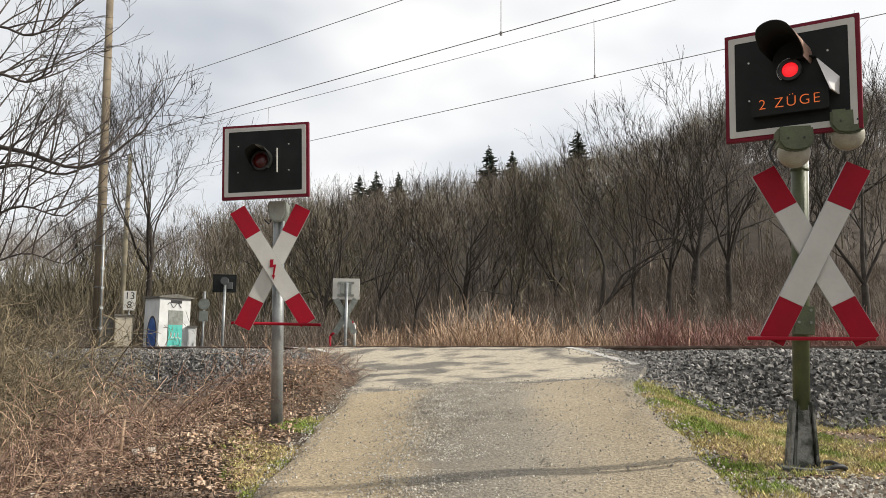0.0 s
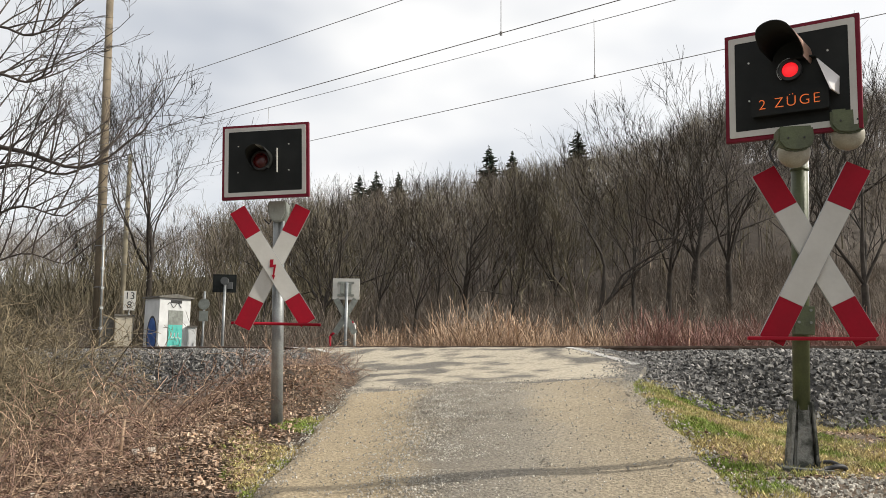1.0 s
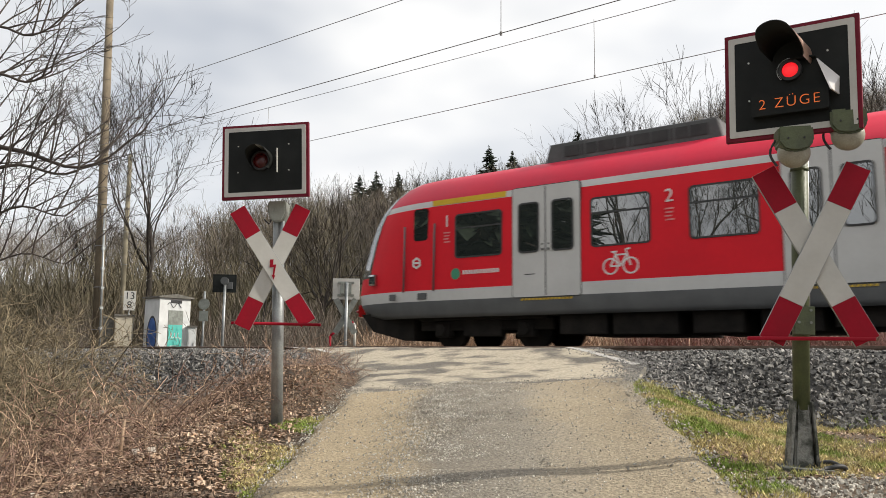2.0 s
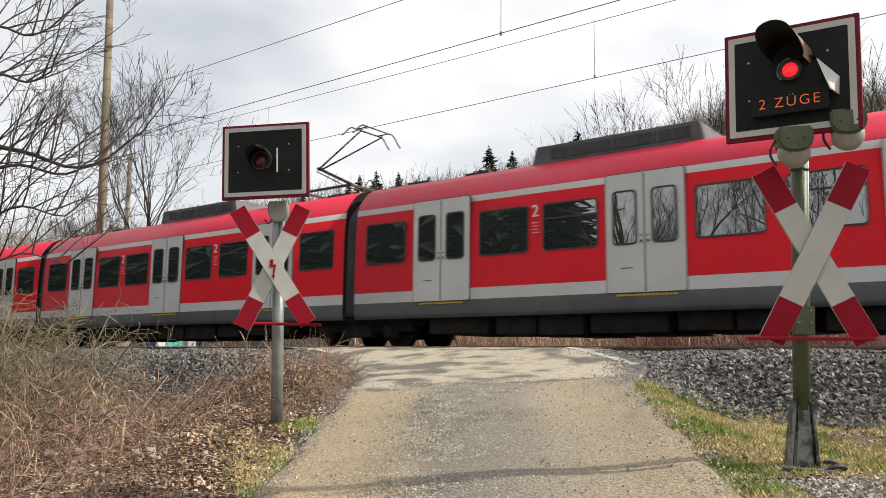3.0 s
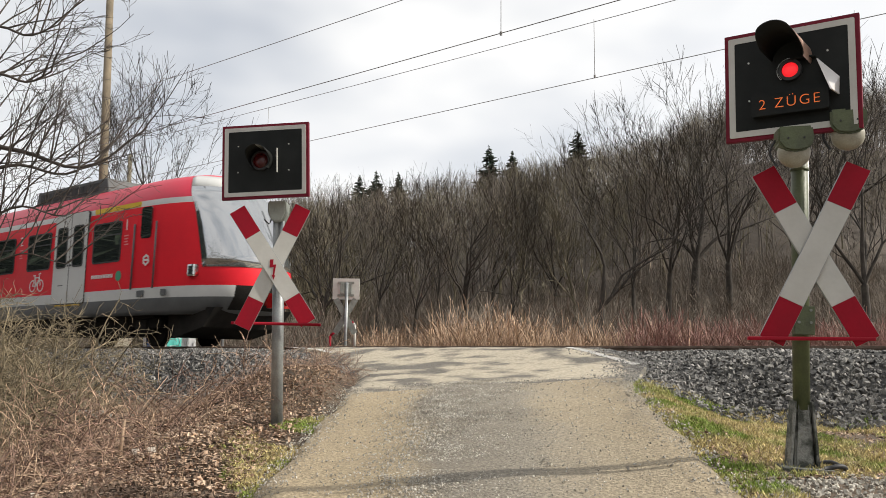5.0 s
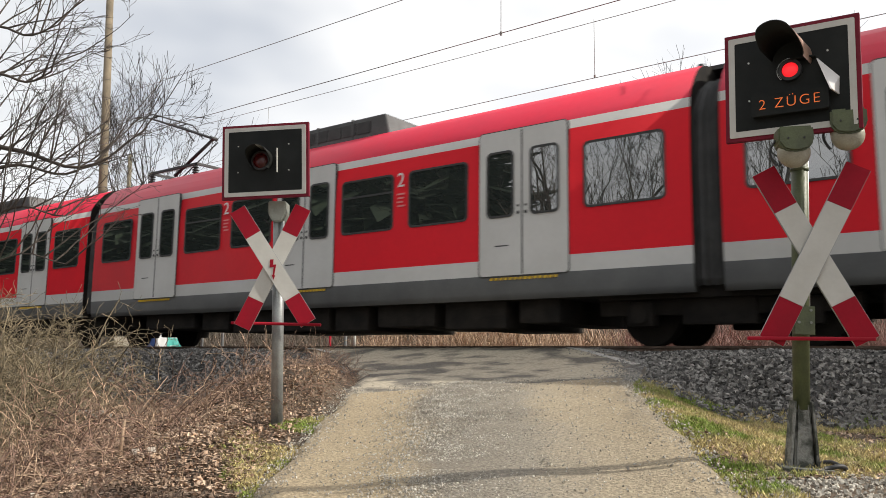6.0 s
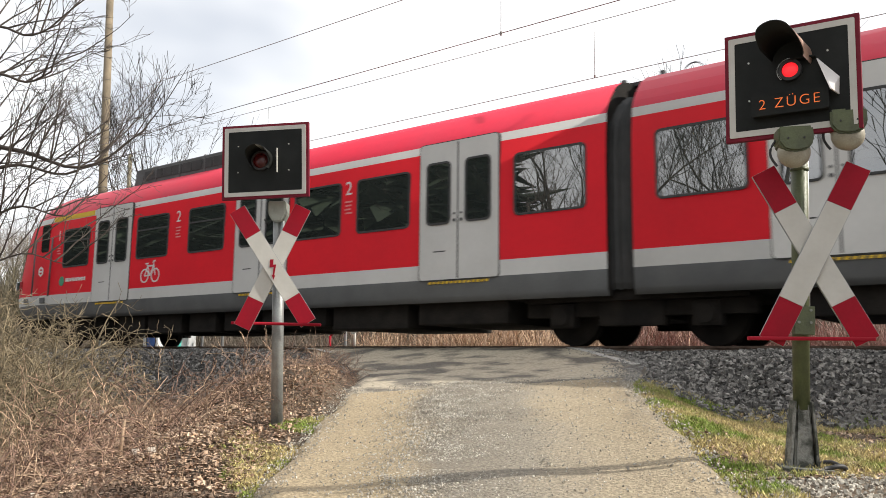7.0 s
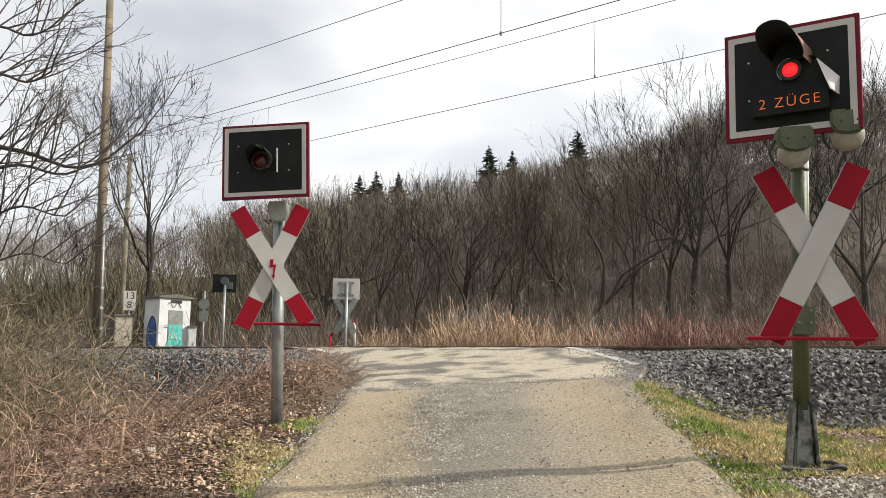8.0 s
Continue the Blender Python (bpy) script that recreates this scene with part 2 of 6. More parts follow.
# ---- small builders ----
def part(name, bm, material, parent=None, label=""):
    me = bpy.data.meshes.new(name)
    bm.to_mesh(me)
    bm.free()
    for m in (material if isinstance(material, (list, tuple)) else [material]):
        me.materials.append(M[m])
    ob = new(name, me)
    if parent is not None:
        ob.parent = parent
    return tagged(ob, label)


def shared(name, me, parent, m=None):
    ob = new(name, me)
    ob.parent = parent
    if m is not None:
        ob.matrix_basis = m
    return ob


def box(bm, x0, x1, y0, y1, z0, z1, bevel=0.0, m=None, idx=0):
    r = bmesh.ops.create_cube(bm, size=1.0)
    vs = r["verts"]
    t = Matrix.Translation(((x0 + x1) / 2, (y0 + y1) / 2, (z0 + z1) / 2)) @ Matrix.Diagonal((x1 - x0, y1 - y0, z1 - z0, 1))
    bmesh.ops.transform(bm, matrix=t, verts=vs)
    fs = {f for v in vs for f in v.link_faces}
    if bevel:
        es = list({e for v in vs for e in v.link_edges})
        rb = bmesh.ops.bevel(bm, geom=es, offset=bevel, segments=2, profile=0.7, affect="EDGES")
        vs = list({v for f in rb["faces"] for v in f.verts} | {v for v in vs if v.is_valid})
        fs = {f for v in vs for f in v.link_faces}
    for f in fs:
        f.material_index = idx
    if m is not None:
        bmesh.ops.transform(bm, matrix=m, verts=list({v for f in fs for v in f.verts}))
    return bm


def tube(bm, a, b, r0, r1=None, n=12, caps=True, idx=0):
    a, b = Vector(a), Vector(b)
    r1 = r0 if r1 is None else r1
    res = bmesh.ops.create_cone(bm, cap_ends=caps, segments=n, radius1=r0, radius2=r1, depth=(b - a).length)
    q = (b - a).to_track_quat("Z", "Y").to_matrix().to_4x4()
    bmesh.ops.transform(bm, matrix=Matrix.Translation((a + b) / 2) @ q, verts=res["verts"])
    for f in {f for v in res["verts"] for f in v.link_faces}:
        f.material_index = idx
        f.smooth = len(f.verts) == 4
    return bm


def path_tube(bm, pts, r, n=8):
    """A round tube swept along a line of points."""
    pts = [Vector(p) for p in pts]
    rows = []
    for i, p in enumerate(pts):
        d = (pts[min(i + 1, len(pts) - 1)] - pts[max(i - 1, 0)]).normalized()
        ref = Vector((0, 0, 1)) if abs(d.z) < 0.9 else Vector((1, 0, 0))
        u = d.cross(ref).normalized()
        v = d.cross(u)
        rows.append([bm.verts.new(p + r * (u * math.cos(2 * math.pi * k / n) + v * math.sin(2 * math.pi * k / n))) for k in range(n)])
    for a, b in zip(rows, rows[1:]):
        for k in range(n):
            bm.faces.new((a[k], a[(k + 1) % n], b[(k + 1) % n], b[k])).smooth = True
    bm.faces.new(rows[0])
    bm.faces.new(rows[-1][::-1])
    return bm


def prism(bm, pts, y0, y1, idx=0, m=None):
    """A flat outline in x and z, given thickness along y."""
    front = [bm.verts.new((x, y0, z)) for x, z in pts]
    back = [bm.verts.new((x, y1, z)) for x, z in pts]
    fs = [bm.faces.new(front), bm.faces.new(back[::-1])]
    for i in range(len(pts)):
        j = (i + 1) % len(pts)
        fs.append(bm.faces.new((front[j], front[i], back[i], back[j])))
    for f in fs:
        f.material_index = idx
    if m is not None:
        bmesh.ops.transform(bm, matrix=m, verts=front + back)
    return bm


def rounded(x0, x1, z0, z1, r, n=4):
    out = []
    for cx, cz, a0 in ((x1 - r, z0 + r, -90), (x1 - r, z1 - r, 0), (x0 + r, z1 - r, 90), (x0 + r, z0 + r, 180)):
        for i in range(n + 1):
            a = radians(a0 + 90 * i / n)
            out.append((cx + r * math.cos(a), cz + r * math.sin(a)))
    return out


def ring(bm, outer, inner, y0, y1, idx=0):
    """A frame between two outlines with the same number of points."""
    n = len(outer)
    rows = [[bm.verts.new((x, y, z)) for x, z in o] for o, y in ((outer, y0), (inner, y0), (inner, y1), (outer, y1))]
    for k in range(4):
        a, b = rows[k], rows[(k + 1) % 4]
        for i in range(n):
            j = (i + 1) % n
            bm.faces.new((a[i], a[j], b[j], b[i])).material_index = idx
    return bm


def mesh_from(name, verts, faces, material, smooth=False):
    me = bpy.data.meshes.new(name)
    me.from_pydata(verts, [], faces)
    for m in (material if isinstance(material, (list, tuple)) else [material]):
        me.materials.append(M[m])
    if smooth:
        me.polygons.foreach_set("use_smooth", [True] * len(me.polygons))
    return me


def thing(name, m, label, category, group="", kind=""):
    ob = new(name)
    ob.empty_display_size = 0.3
    ob.matrix_basis = m
    return tagged(ob, label, category, group, kind)


def road_axes(r, d):
    """Plan place r metres to the right and d metres along the road from the viewer's stand."""
    c, s = math.cos(YAW), math.sin(YAW)
    return (r * s + d * c, -r * c + d * s)


def road_coords(x, y):
    c, s = math.cos(YAW), math.sin(YAW)
    return (x * s - y * c, x * c + y * s)


def smooth(a, b, x):
    t = min(1.0, max(0.0, (x - a) / (b - a)))
    return t * t * (3 - 2 * t)


def lerp_table(tab, x):
    return float(np.interp(x, [a for a, _ in tab], [b for _, b in tab]))


NEAR_Y, FAR_Y = 11.96, 15.79
RAMP = [(-400, -2.2), (-20, -2.0), (0, -1.62), (2.5, -1.28), (4.1, -0.98), (5.3, -0.76), (6.4, -0.57), (8.0, -0.41), (9.4, -0.265), (10.3, -0.12), (10.9, -0.04), (11.3, -0.012), (16.6, -0.012), (18.0, -0.06), (22, -0.3), (30, -0.5)]


def ramp_z(y):
    return (lerp_table(RAMP, y - 0.5) + lerp_table(RAMP, y) + lerp_table(RAMP, y + 0.5)) / 3


def hill_height(x, y):
    r, d = road_coords(x, y)
    if d < 35:
        return 0.0
    k = r / d
    top = lerp_table([(-2, 10), (-0.6, 11.0), (-0.3, 12.5), (-0.15, 15.5), (0.0, 18.5), (0.08, 21.0), (0.15, 24.0), (0.26, 30.0), (0.4, 32.0), (0.55, 34.0), (2, 34)], k)
    return top * (0.92 * smooth(36, 118, d) + 0.08 * smooth(100, 200, d)) + 0.004 * max(0, d - 200)


def road_half(d):
    """Left and right edge of the carriageway."""
    left = lerp_table([(0, -1.32), (5, -1.25), (8, -1.06), (9.3, -1.06), (10.4, -1.10), (11.7, -1.22), (13.6, -1.8), (15.1, -2.45), (17, -3.4), (24, -3.2)], d)
    right = lerp_table([(0, 1.55), (5, 1.66), (7.7, 1.85), (8.6, 2.1), (10, 2.55), (11.5, 2.45), (13, 2.15), (16, 2.2), (24, 2.2)], d)
    return left, right


def ground_z(x, y):
    r, d = road_coords(x, y)
    a, b = road_half(d)
    off = max(a - r, r - b, 0.0)
    zr = ramp_z(y)
    # verge beside the ramp, then the ballast bed
    side = lerp_table([(-400, -2.3), (0, -1.75), (4.1, -1.05), (5.3, -0.88), (8.0, -0.80), (8.25, -0.74), (9.35, -0.22), (10.1, -0.11), (18.0, -0.11), (19.2, -0.7),
                       (26, -0.8), (40, -0.9)], y)
    if r < 0:
        side += 0.16 * (1 - smooth(0.8, 2.6, off)) * (1 - smooth(6.0, 8.0, y))
        side -= 0.22 * smooth(0.8, 4.0, off) * (1 - smooth(8.0, 9.2, y))
    w = smooth(0.0, 1.0, off)
    z = zr - 0.06 * (1 - w) + (side - zr) * w if y < 18.5 else side + (zr - 0.06 - side) * (1 - smooth(0, 2.5, off))
    if r < 0 and 7.5 < d < 14.5:
        # overgrown shoulder of the ramp
        rise = smooth(-2.9, -1.7, r) * smooth(7.9, 9.2, d) * (1 - smooth(12.4, 14.2, d)) * smooth(0.02, 0.34, off)
        z = max(z, z + (-0.35 - z) * rise)
    bump = 0.05 * noise.noise(Vector((x * 0.9, y * 0.9, 0))) + 0.025 * noise.noise(Vector((x * 3, y * 3, 4)))
    if d > 36:
        bump *= 6
    return z + bump * (0.25 + 0.75 * w) + hill_height(x, y)


# ---- ground: one sheet to the horizon ----
def make_ground():
    def steps(lo, hi, fine_lo, fine_hi, s):
        v = list(np.arange(fine_lo, fine_hi, s))
        g, x = s, fine_hi
        while x < hi:
            v.append(x)
            g *= 1.16
            x += g
        v.append(hi)
        g, x = s, fine_lo - s
        low = []
        while x > lo:
            low.append(x)
            g *= 1.16
            x -= g
        low.append(lo)
        return low[::-1] + v
    xs, ys = steps(-1500, 1500, -16, 4, 0.16), steps(-1500, 1800, 0, 20, 0.16)
    verts = [(x, y, ground_z(x, y)) for y in ys for x in xs]
    n = len(xs)
    faces = [(j * n + i, j * n + i + 1, (j + 1) * n + i + 1, (j + 1) * n + i) for j in range(len(ys) - 1) for i in range(n - 1)]
    me = mesh_from("ground", verts, faces, ["soil", "ballast_bed_shade", "hill"], True)
    # index 1 is the bed with the stones' gap shade in its colour
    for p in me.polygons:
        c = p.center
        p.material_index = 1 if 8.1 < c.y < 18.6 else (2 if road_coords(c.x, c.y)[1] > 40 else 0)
    tagged(new("ground", me), "brown soil and leaf litter verges beside railway", "ground", kind="structure")


def strip(name, d0, d1, material, label, lift, inset=0.0, nd=90, nr=26, clip=None):
    verts, faces = [], []
    for j in range(nd + 1):
        d = d0 + (d1 - d0) * j / nd
        a, b = road_half(d)
        for i in range(nr + 1):
            k = i / nr
            wob = 0.10 * noise.noise(Vector((d * 1.7, 7 if k < 0.5 else 3, 0))) * abs(2 * k - 1)
            r = a + inset + (b - a - 2 * inset) * k + wob
            x, y = road_axes(r, d)
            rut = -0.02 * (math.exp(-((k - 0.22) / 0.12) ** 2) + math.exp(-((k - 0.78) / 0.12) ** 2))
            z = ramp_z(y) + lift + rut * (1 - smooth(7, 9, d)) + 0.012 * noise.noise(Vector((x * 2.2, y * 2.2, 1)))
            edge = -0.075 if i in (0, nr) else 0.0
            verts.append((x, y, z + edge))
    for j in range(nd):
        for i in range(nr):
            q = j * (nr + 1) + i
            faces.append((q, q + 1, q + nr + 2, q + nr + 1))
    return tagged(new(name, mesh_from(name, verts, faces, material, True)), label, "road", kind="structure")


def make_road():
    strip("road", -40.0, 8.5, "gravel", "dusty gravel lane rising to the crossing", 0.02, nd=380)
    strip("crossing_road", 7.95, 24.0, "asphalt", "worn asphalt of the level crossing", 0.012, nd=110)
    # edge lines
    for name, pts in (("edge_line_1", [(2.36, 9.75), (2.28, 10.4), (2.14, 11.2), (1.98, 12.2), (1.90, 13.2)]),
                      ("edge_line_2", [(-1.95, 14.2), (-2.25, 14.9), (-2.7, 15.7), (-3.2, 16.5)])):
        verts, faces = [], []
        n = 30
        for i in range(n + 1):
            s = i / n * (len(pts) - 1)
            k = min(int(s), len(pts) - 2)
            r = pts[k][0] + (pts[k + 1][0] - pts[k][0]) * (s - k)
            d = pts[k][1] + (pts[k + 1][1] - pts[k][1]) * (s - k)
            for o in (-0.052, 0.052):
                jag = 0.018 * noise.noise(Vector((d * 14, o * 40, 2)))
                x, y = road_axes(r + o + jag, d)
                verts.append((x, y, ramp_z(y) + 0.012 + 0.012 * noise.noise(Vector((x * 2.2, y * 2.2, 1))) + 0.007))
        faces = [(2 * i, 2 * i + 1, 2 * i + 3, 2 * i + 2) for i in range(n)]
        tagged(new(name, mesh_from(name, verts, faces, "line")), "worn white edge line on asphalt", "road marking", kind="structure")


# ---- tracks and wires ----
def make_tracks():
    prof = [(-0.07, -0.172), (0.07, -0.172), (0.07, -0.16), (0.012, -0.14), (0.012, -0.045), (0.036, -0.035), (0.036, -0.004), (0.03, 0.0), (-0.03, 0.0),
            (-0.036, -0.004), (-0.036, -0.035), (-0.012, -0.045), (-0.012, -0.14), (-0.07, -0.16)]
    for yc in (NEAR_Y, FAR_Y):
        for o in (-0.7535, 0.7535):
            verts = [(x, yc + o + a, z) for x in (-320, 320) for a, z in prof]
            n = len(prof)
            faces = [(i, (i + 1) % n, n + (i + 1) % n, n + i) for i in range(n)] + [tuple(range(n))[::-1], tuple(range(n, 2 * n))]
            me = mesh_from("rail", verts, faces, ["rail", "rail_top"])
            for p in me.polygons:
                if p.center.z > -0.002:
                    p.material_index = 1
            tagged(new("rail", me), "rusty steel rail with polished running head", "rail", "rails of the double track", "structure")
        bm = bmesh.new()
        box(bm, -0.13, 0.13, -1.3, 1.3, -0.33, -0.168, 0.02)
        sl = part("sleeper", bm, "old_concrete")
        sl.matrix_basis = pose(-9.0, yc, 0)
        tagged(sl, "grey concrete sleeper bedded in ballast", "sleeper", "sleepers", "structure")
        for i in range(-45, 40):
            x = 0.6 * i - 9.0
            if i and not -13.2 < x + (yc - 12) * 0.3 < -3.6:
                copy_thing(sl, pose(x, yc, 0))


def make_wires():
    def wire(name, y, z, rad, sag=0.0):
        bm = bmesh.new()
        pts = [(x, y, z + (sag * ((((x + 38) % 60) / 60 - 0.5) ** 2 * 4))) for x in range(-154, 147, 6)]
        path_tube(bm, pts, rad, 5)
        return tagged(part(name, bm, "wire"), "thin dark overhead line wire above the track", "overhead wire", "overhead wires")
    wire("contact_wire", NEAR_Y, 5.82, 0.009)
    wire("messenger_wire", NEAR_Y, 7.14, 0.008, 0.12)
    wire("contact_wire", FAR_Y, 6.08, 0.009)
    wire("messenger_wire", FAR_Y, 7.40, 0.008, 0.30)
    for y, z0, z1, xs in ((NEAR_Y, 5.8, 7.1, (-7.75, -20.5, -33, 5)), (FAR_Y, 6.1, 7.46, (-7.72, -18.8, -30, 3))):
        for x in xs:
            bm = bmesh.new()
            tube(bm, (x, y, z0 - 0.03), (x, y, z1), 0.007, n=5)
            box(bm, x - 0.02, x + 0.02, y - 0.015, y + 0.015, z0 - 0.02, z0 + 0.05)
            tagged(part("dropper", bm, "wire"), "thin wire dropper holding the contact wire", "dropper", "droppers")


# ---- signals ----
def lamp_unit(parent, x, z, rad, y, name="red_lamp"):
    """Signal lens whose reflector turns behind a ring; returns the turning reflector."""
    bm = bmesh.new()
    outer = [((rad + 0.018) * math.cos(a), (rad + 0.018) * math.sin(a)) for a in np.linspace(0, 2 * math.pi, 32, endpoint=False)]
    inner = [(rad * math.cos(a), rad * math.sin(a)) for a in np.linspace(0, 2 * math.pi, 32, endpoint=False)]
    ring(bm, outer, inner, -0.012, 0.02)
    rim = part("lamp_ring", bm, "dark", parent)
    rim.matrix_basis = pose(x, y, z)
    bm = bmesh.new()
    res = bmesh.ops.create_uvsphere(bm, u_segments=28, v_segments=14, radius=rad * 0.97)
    bmesh.ops.transform(bm, matrix=Matrix.Diagonal((1, 0.32, 1, 1)), verts=res["verts"])
    for f in bm.faces:
        f.smooth = True
        f.material_index = 0 if f.calc_center_median().y < 0 else 1
    ob = part(name, bm, ["lamp_on", "lamp_off"], parent, "round red flashing lens")
    ob.matrix_basis = pose(x, y, z)
    return ob


def board(sig, w, h, y=-0.06):
    hw, hh = w / 2, h / 2
    bm = bmesh.new()
    box(bm, -hw, hw, y, y + 0.035, -hh, hh, 0.004)
    red = part("rim", bm, "rim_red", sig, "red painted rim")
    bm = bmesh.new()
    ring(bm, rounded(-hw + 0.025, hw - 0.025, -hh + 0.025, hh - 0.025, 0.006, 1), rounded(-hw + 0.062, hw - 0.062, -hh + 0.062, hh - 0.062, 0.006, 1), y - 0.006, y + 0.01)
    part("white_border", bm, "sign_white", sig, "white border of the board")
    bm = bmesh.new()
    prism(bm, rounded(-hw + 0.062, hw - 0.062, -hh + 0.062, hh - 0.062, 0.006, 1), y - 0.004, y + 0.012)
    part("panel", bm, "board_black", sig, "matt black backing panel")
    for sx in (-0.62, 0.55):
        for sz in (-0.28, 0.42):
            bm = bmesh.new()
            tube(bm, (sx * hw, y - 0.010, sz * hh), (sx * hw, y, sz * hh), 0.006, n=8)
            part("bolt", bm, "bright_metal", sig)
    return red


def hood(sig, x, z, rad, depth, y, a0=-20, a1=200, tilt=0, lit_side="visor_lit", splay=0.0):
    """A curved visor over a lens: a thick shell that reaches further out at the top."""
    bm = bmesh.new()
    n = 22
    rows = []
    for i in range(n + 1):
        a = radians(a0 + (a1 - a0) * i / n)
        reach = depth * (0.42 + 0.58 * smooth(-0.35, 0.75, math.sin(a)))
        for rr, yy in ((rad, y), (rad, y - reach), (rad - 0.008, y - reach), (rad - 0.008, y)):
            rows.append(bm.verts.new((x + rr * math.cos(a) + splay * (y - yy), yy, z + rr * math.sin(a) - tilt * (y - yy))))
    for i in range(n):
        for k in range(4):
            f = bm.faces.new((rows[4 * i + k], rows[4 * i + (k + 1) % 4], rows[4 * (i + 1) + (k + 1) % 4], rows[4 * (i + 1) + k]))
            f.smooth = True
            # sunlit faces get a paler material: right flank outside if splayed, else right inside
            f.material_index = 1 if (k == 0 and i < n * 0.4 if splay else k == 2 and i < n * 0.48) else 0
    bm.faces.new(rows[0:4])
    bm.faces.new(rows[-4:][::-1])
    return part("visor", bm, ["board_black", lit_side], sig, "curved black visor over the lens, its lit side painted paler")


def crossbuck(parent_m, size, half_angle, front_right, bolt=False, label=""):
    """St Andrew's cross of two boards, red at the ends."""
    t = thing("crossbuck", parent_m, label, "crossing sign", "warning crosses")
    wd = 0.155 * size / 1.22
    for k, (sgn, y) in enumerate(((1, -0.030 if front_right else 0.0), (-1, 0.0 if front_right else -0.030))):
        rot = Matrix.Rotation(sgn * half_angle, 4, "Y")
        bm = bmesh.new()
        box(bm, -wd / 2, wd / 2, y, y + 0.022, -size / 2, size / 2, 0.003, m=rot)
        arm = part("arm", bm, "steel", t, "grey metal backed arm")
        L = size / 2
        bm = bmesh.new()
        box(bm, -wd / 2 + 0.003, wd / 2 - 0.003, y - 0.004, y + 0.004, -L * 0.545, L * 0.545, m=rot)
        part("white_face", bm, "sign_white", arm, "white reflective middle")
        for s in (-1, 1):
            bm = bmesh.new()
            a, b = sorted((s * L * 0.549, s * L * 0.997))
            box(bm, -wd / 2 + 0.003, wd / 2 - 0.003, y - 0.004, y + 0.004, a, b, m=rot)
            part("red_end", bm, "sign_red", arm, "red reflective end")
    if bolt:
        bm = bmesh.new()
        prism(bm, [(-0.020, 0.06), (0.012, 0.06), (0.006, 0.012), (0.034, 0.012), (0.012, -0.085), (0.022, -0.082), (0.004, -0.125), (-0.012, -0.078), (0.0, -0.082),
                   (0.010, -0.012), (-0.026, -0.012)], -0.038, -0.033)
        part("flash_mark", bm, "sign_red", t, "red lightning arrow")
    return t


LAMPS = []


def make_signal_right():
    px, py = -1.218, 5.280
    yaw = math.degrees(YAW) - 90
    post = thing("signal_post", pose(px, py, 0, 0, 0, yaw - 8) @ pose(0, 0, 0, 0, 2.2, 0), "olive green steel post on a weathered cast foot", "signal post", "signal posts")
    bm = bmesh.new()
    tube(bm, (0, 0, -0.50), (0, 0, 1.55), 0.049, n=24)
    part("pole", bm, "olive", post, "olive painted steel tube")
    bm = bmesh.new()
    tube(bm, (0, 0, 0.985), (0, 0, 1.005), 0.055, n=24)
    part("clamp", bm, "olive", post)
    bm = bmesh.new()
    tube(bm, (0.045, -0.005, 0.1), (0.045, -0.005, 1.45), 0.011, n=8)
    part("cable_pipe", bm, "bright_metal", post, "thin bright conduit")
    bm = bmesh.new()
    pts = [(-0.062, 0.062), (0.062, 0.062), (0.062, -0.062), (-0.062, -0.062)]
    lo = [bm.verts.new((x * 0.95, y * 0.95, -0.86)) for x, y in pts]
    hi = [bm.verts.new((x * 0.66, y * 0.66, -0.46)) for x, y in pts]
    bm.faces.new(hi)
    bm.faces.new(lo[::-1])
    for i in range(4):
        bm.faces.new((lo[i], lo[(i + 1) % 4], hi[(i + 1) % 4], hi[i]))
    bmesh.ops.bevel(bm, geom=list(bm.edges), offset=0.012, segments=2, affect="EDGES")
    for sx in (-1, 1):
        prism(bm, [(sx * 0.044, -0.45), (sx * 0.054, -0.45), (sx * 0.088, -0.85), (sx * 0.072, -0.85)], -0.062, 0.062)
    foot = part("foot", bm, "cast", post, "weathered grey cast metal foot")
    bm = bmesh.new()
    box(bm, -0.135, 0.15, -0.13, 0.13, -0.875, -0.838, 0.01)
    part("base_plate", bm, "cast", post)
    bm = bmesh.new()
    path_tube(bm, [(0.13 + 0.11 * math.sin(a), -0.06 - 0.10 * math.cos(a) + 0.05, -0.825 + 0.012 * math.sin(3 * a)) for a in np.linspace(-0.3, 3.4, 14)], 0.014)
    part("cable", bm, "dark", post, "black rubber cable loop")
    # junction box and bar under the cross
    bm = bmesh.new()
    box(bm, -0.06, 0.06, -0.085, -0.045, -0.05, 0.125, 0.006)
    plate = part("bracket", bm, "olive", post)
    for sx in (-0.035, 0.035):
        for sz in (0.025, 0.1):
            bm = bmesh.new()
            tube(bm, (sx, -0.093, sz), (sx, -0.083, sz), 0.009, n=6)
            part("bolt", bm, "grey_paint", plate)
    bm = bmesh.new()
    box(bm, -0.343, 0.390, -0.115, -0.075, -0.085, -0.062, 0.008)
    part("guard_bar", bm, "sign_red", post, "red painted horizontal guard bar").matrix_basis = pose(0.003, 0, 0, 0, -2.2, 0)
    # the cross
    crossbuck(pose(px + 0.104, py - 0.026, 0.445, 0, 0, yaw - 14), 1.20, radians(27.0), True, label="red and white warning cross on an olive post")
    # the lamp board
    sig = thing("light_signal", pose(-1.175, 5.222, 1.529, 0, 0, 3.0) @ pose(0, 0, 0, 0, 1.2, 0), "black light signal board with red flashing lamp and amber text", "light signal", "light signals")
    sig.scale = (1.035, 1.035, 1.035)
    board(sig, 0.765, 0.69, -0.10)
    lamp = lamp_unit(sig, 0.005, 0.055, 0.048, -0.125)
    LAMPS.append((lamp, 0.005, -0.125, 0.055, 0))
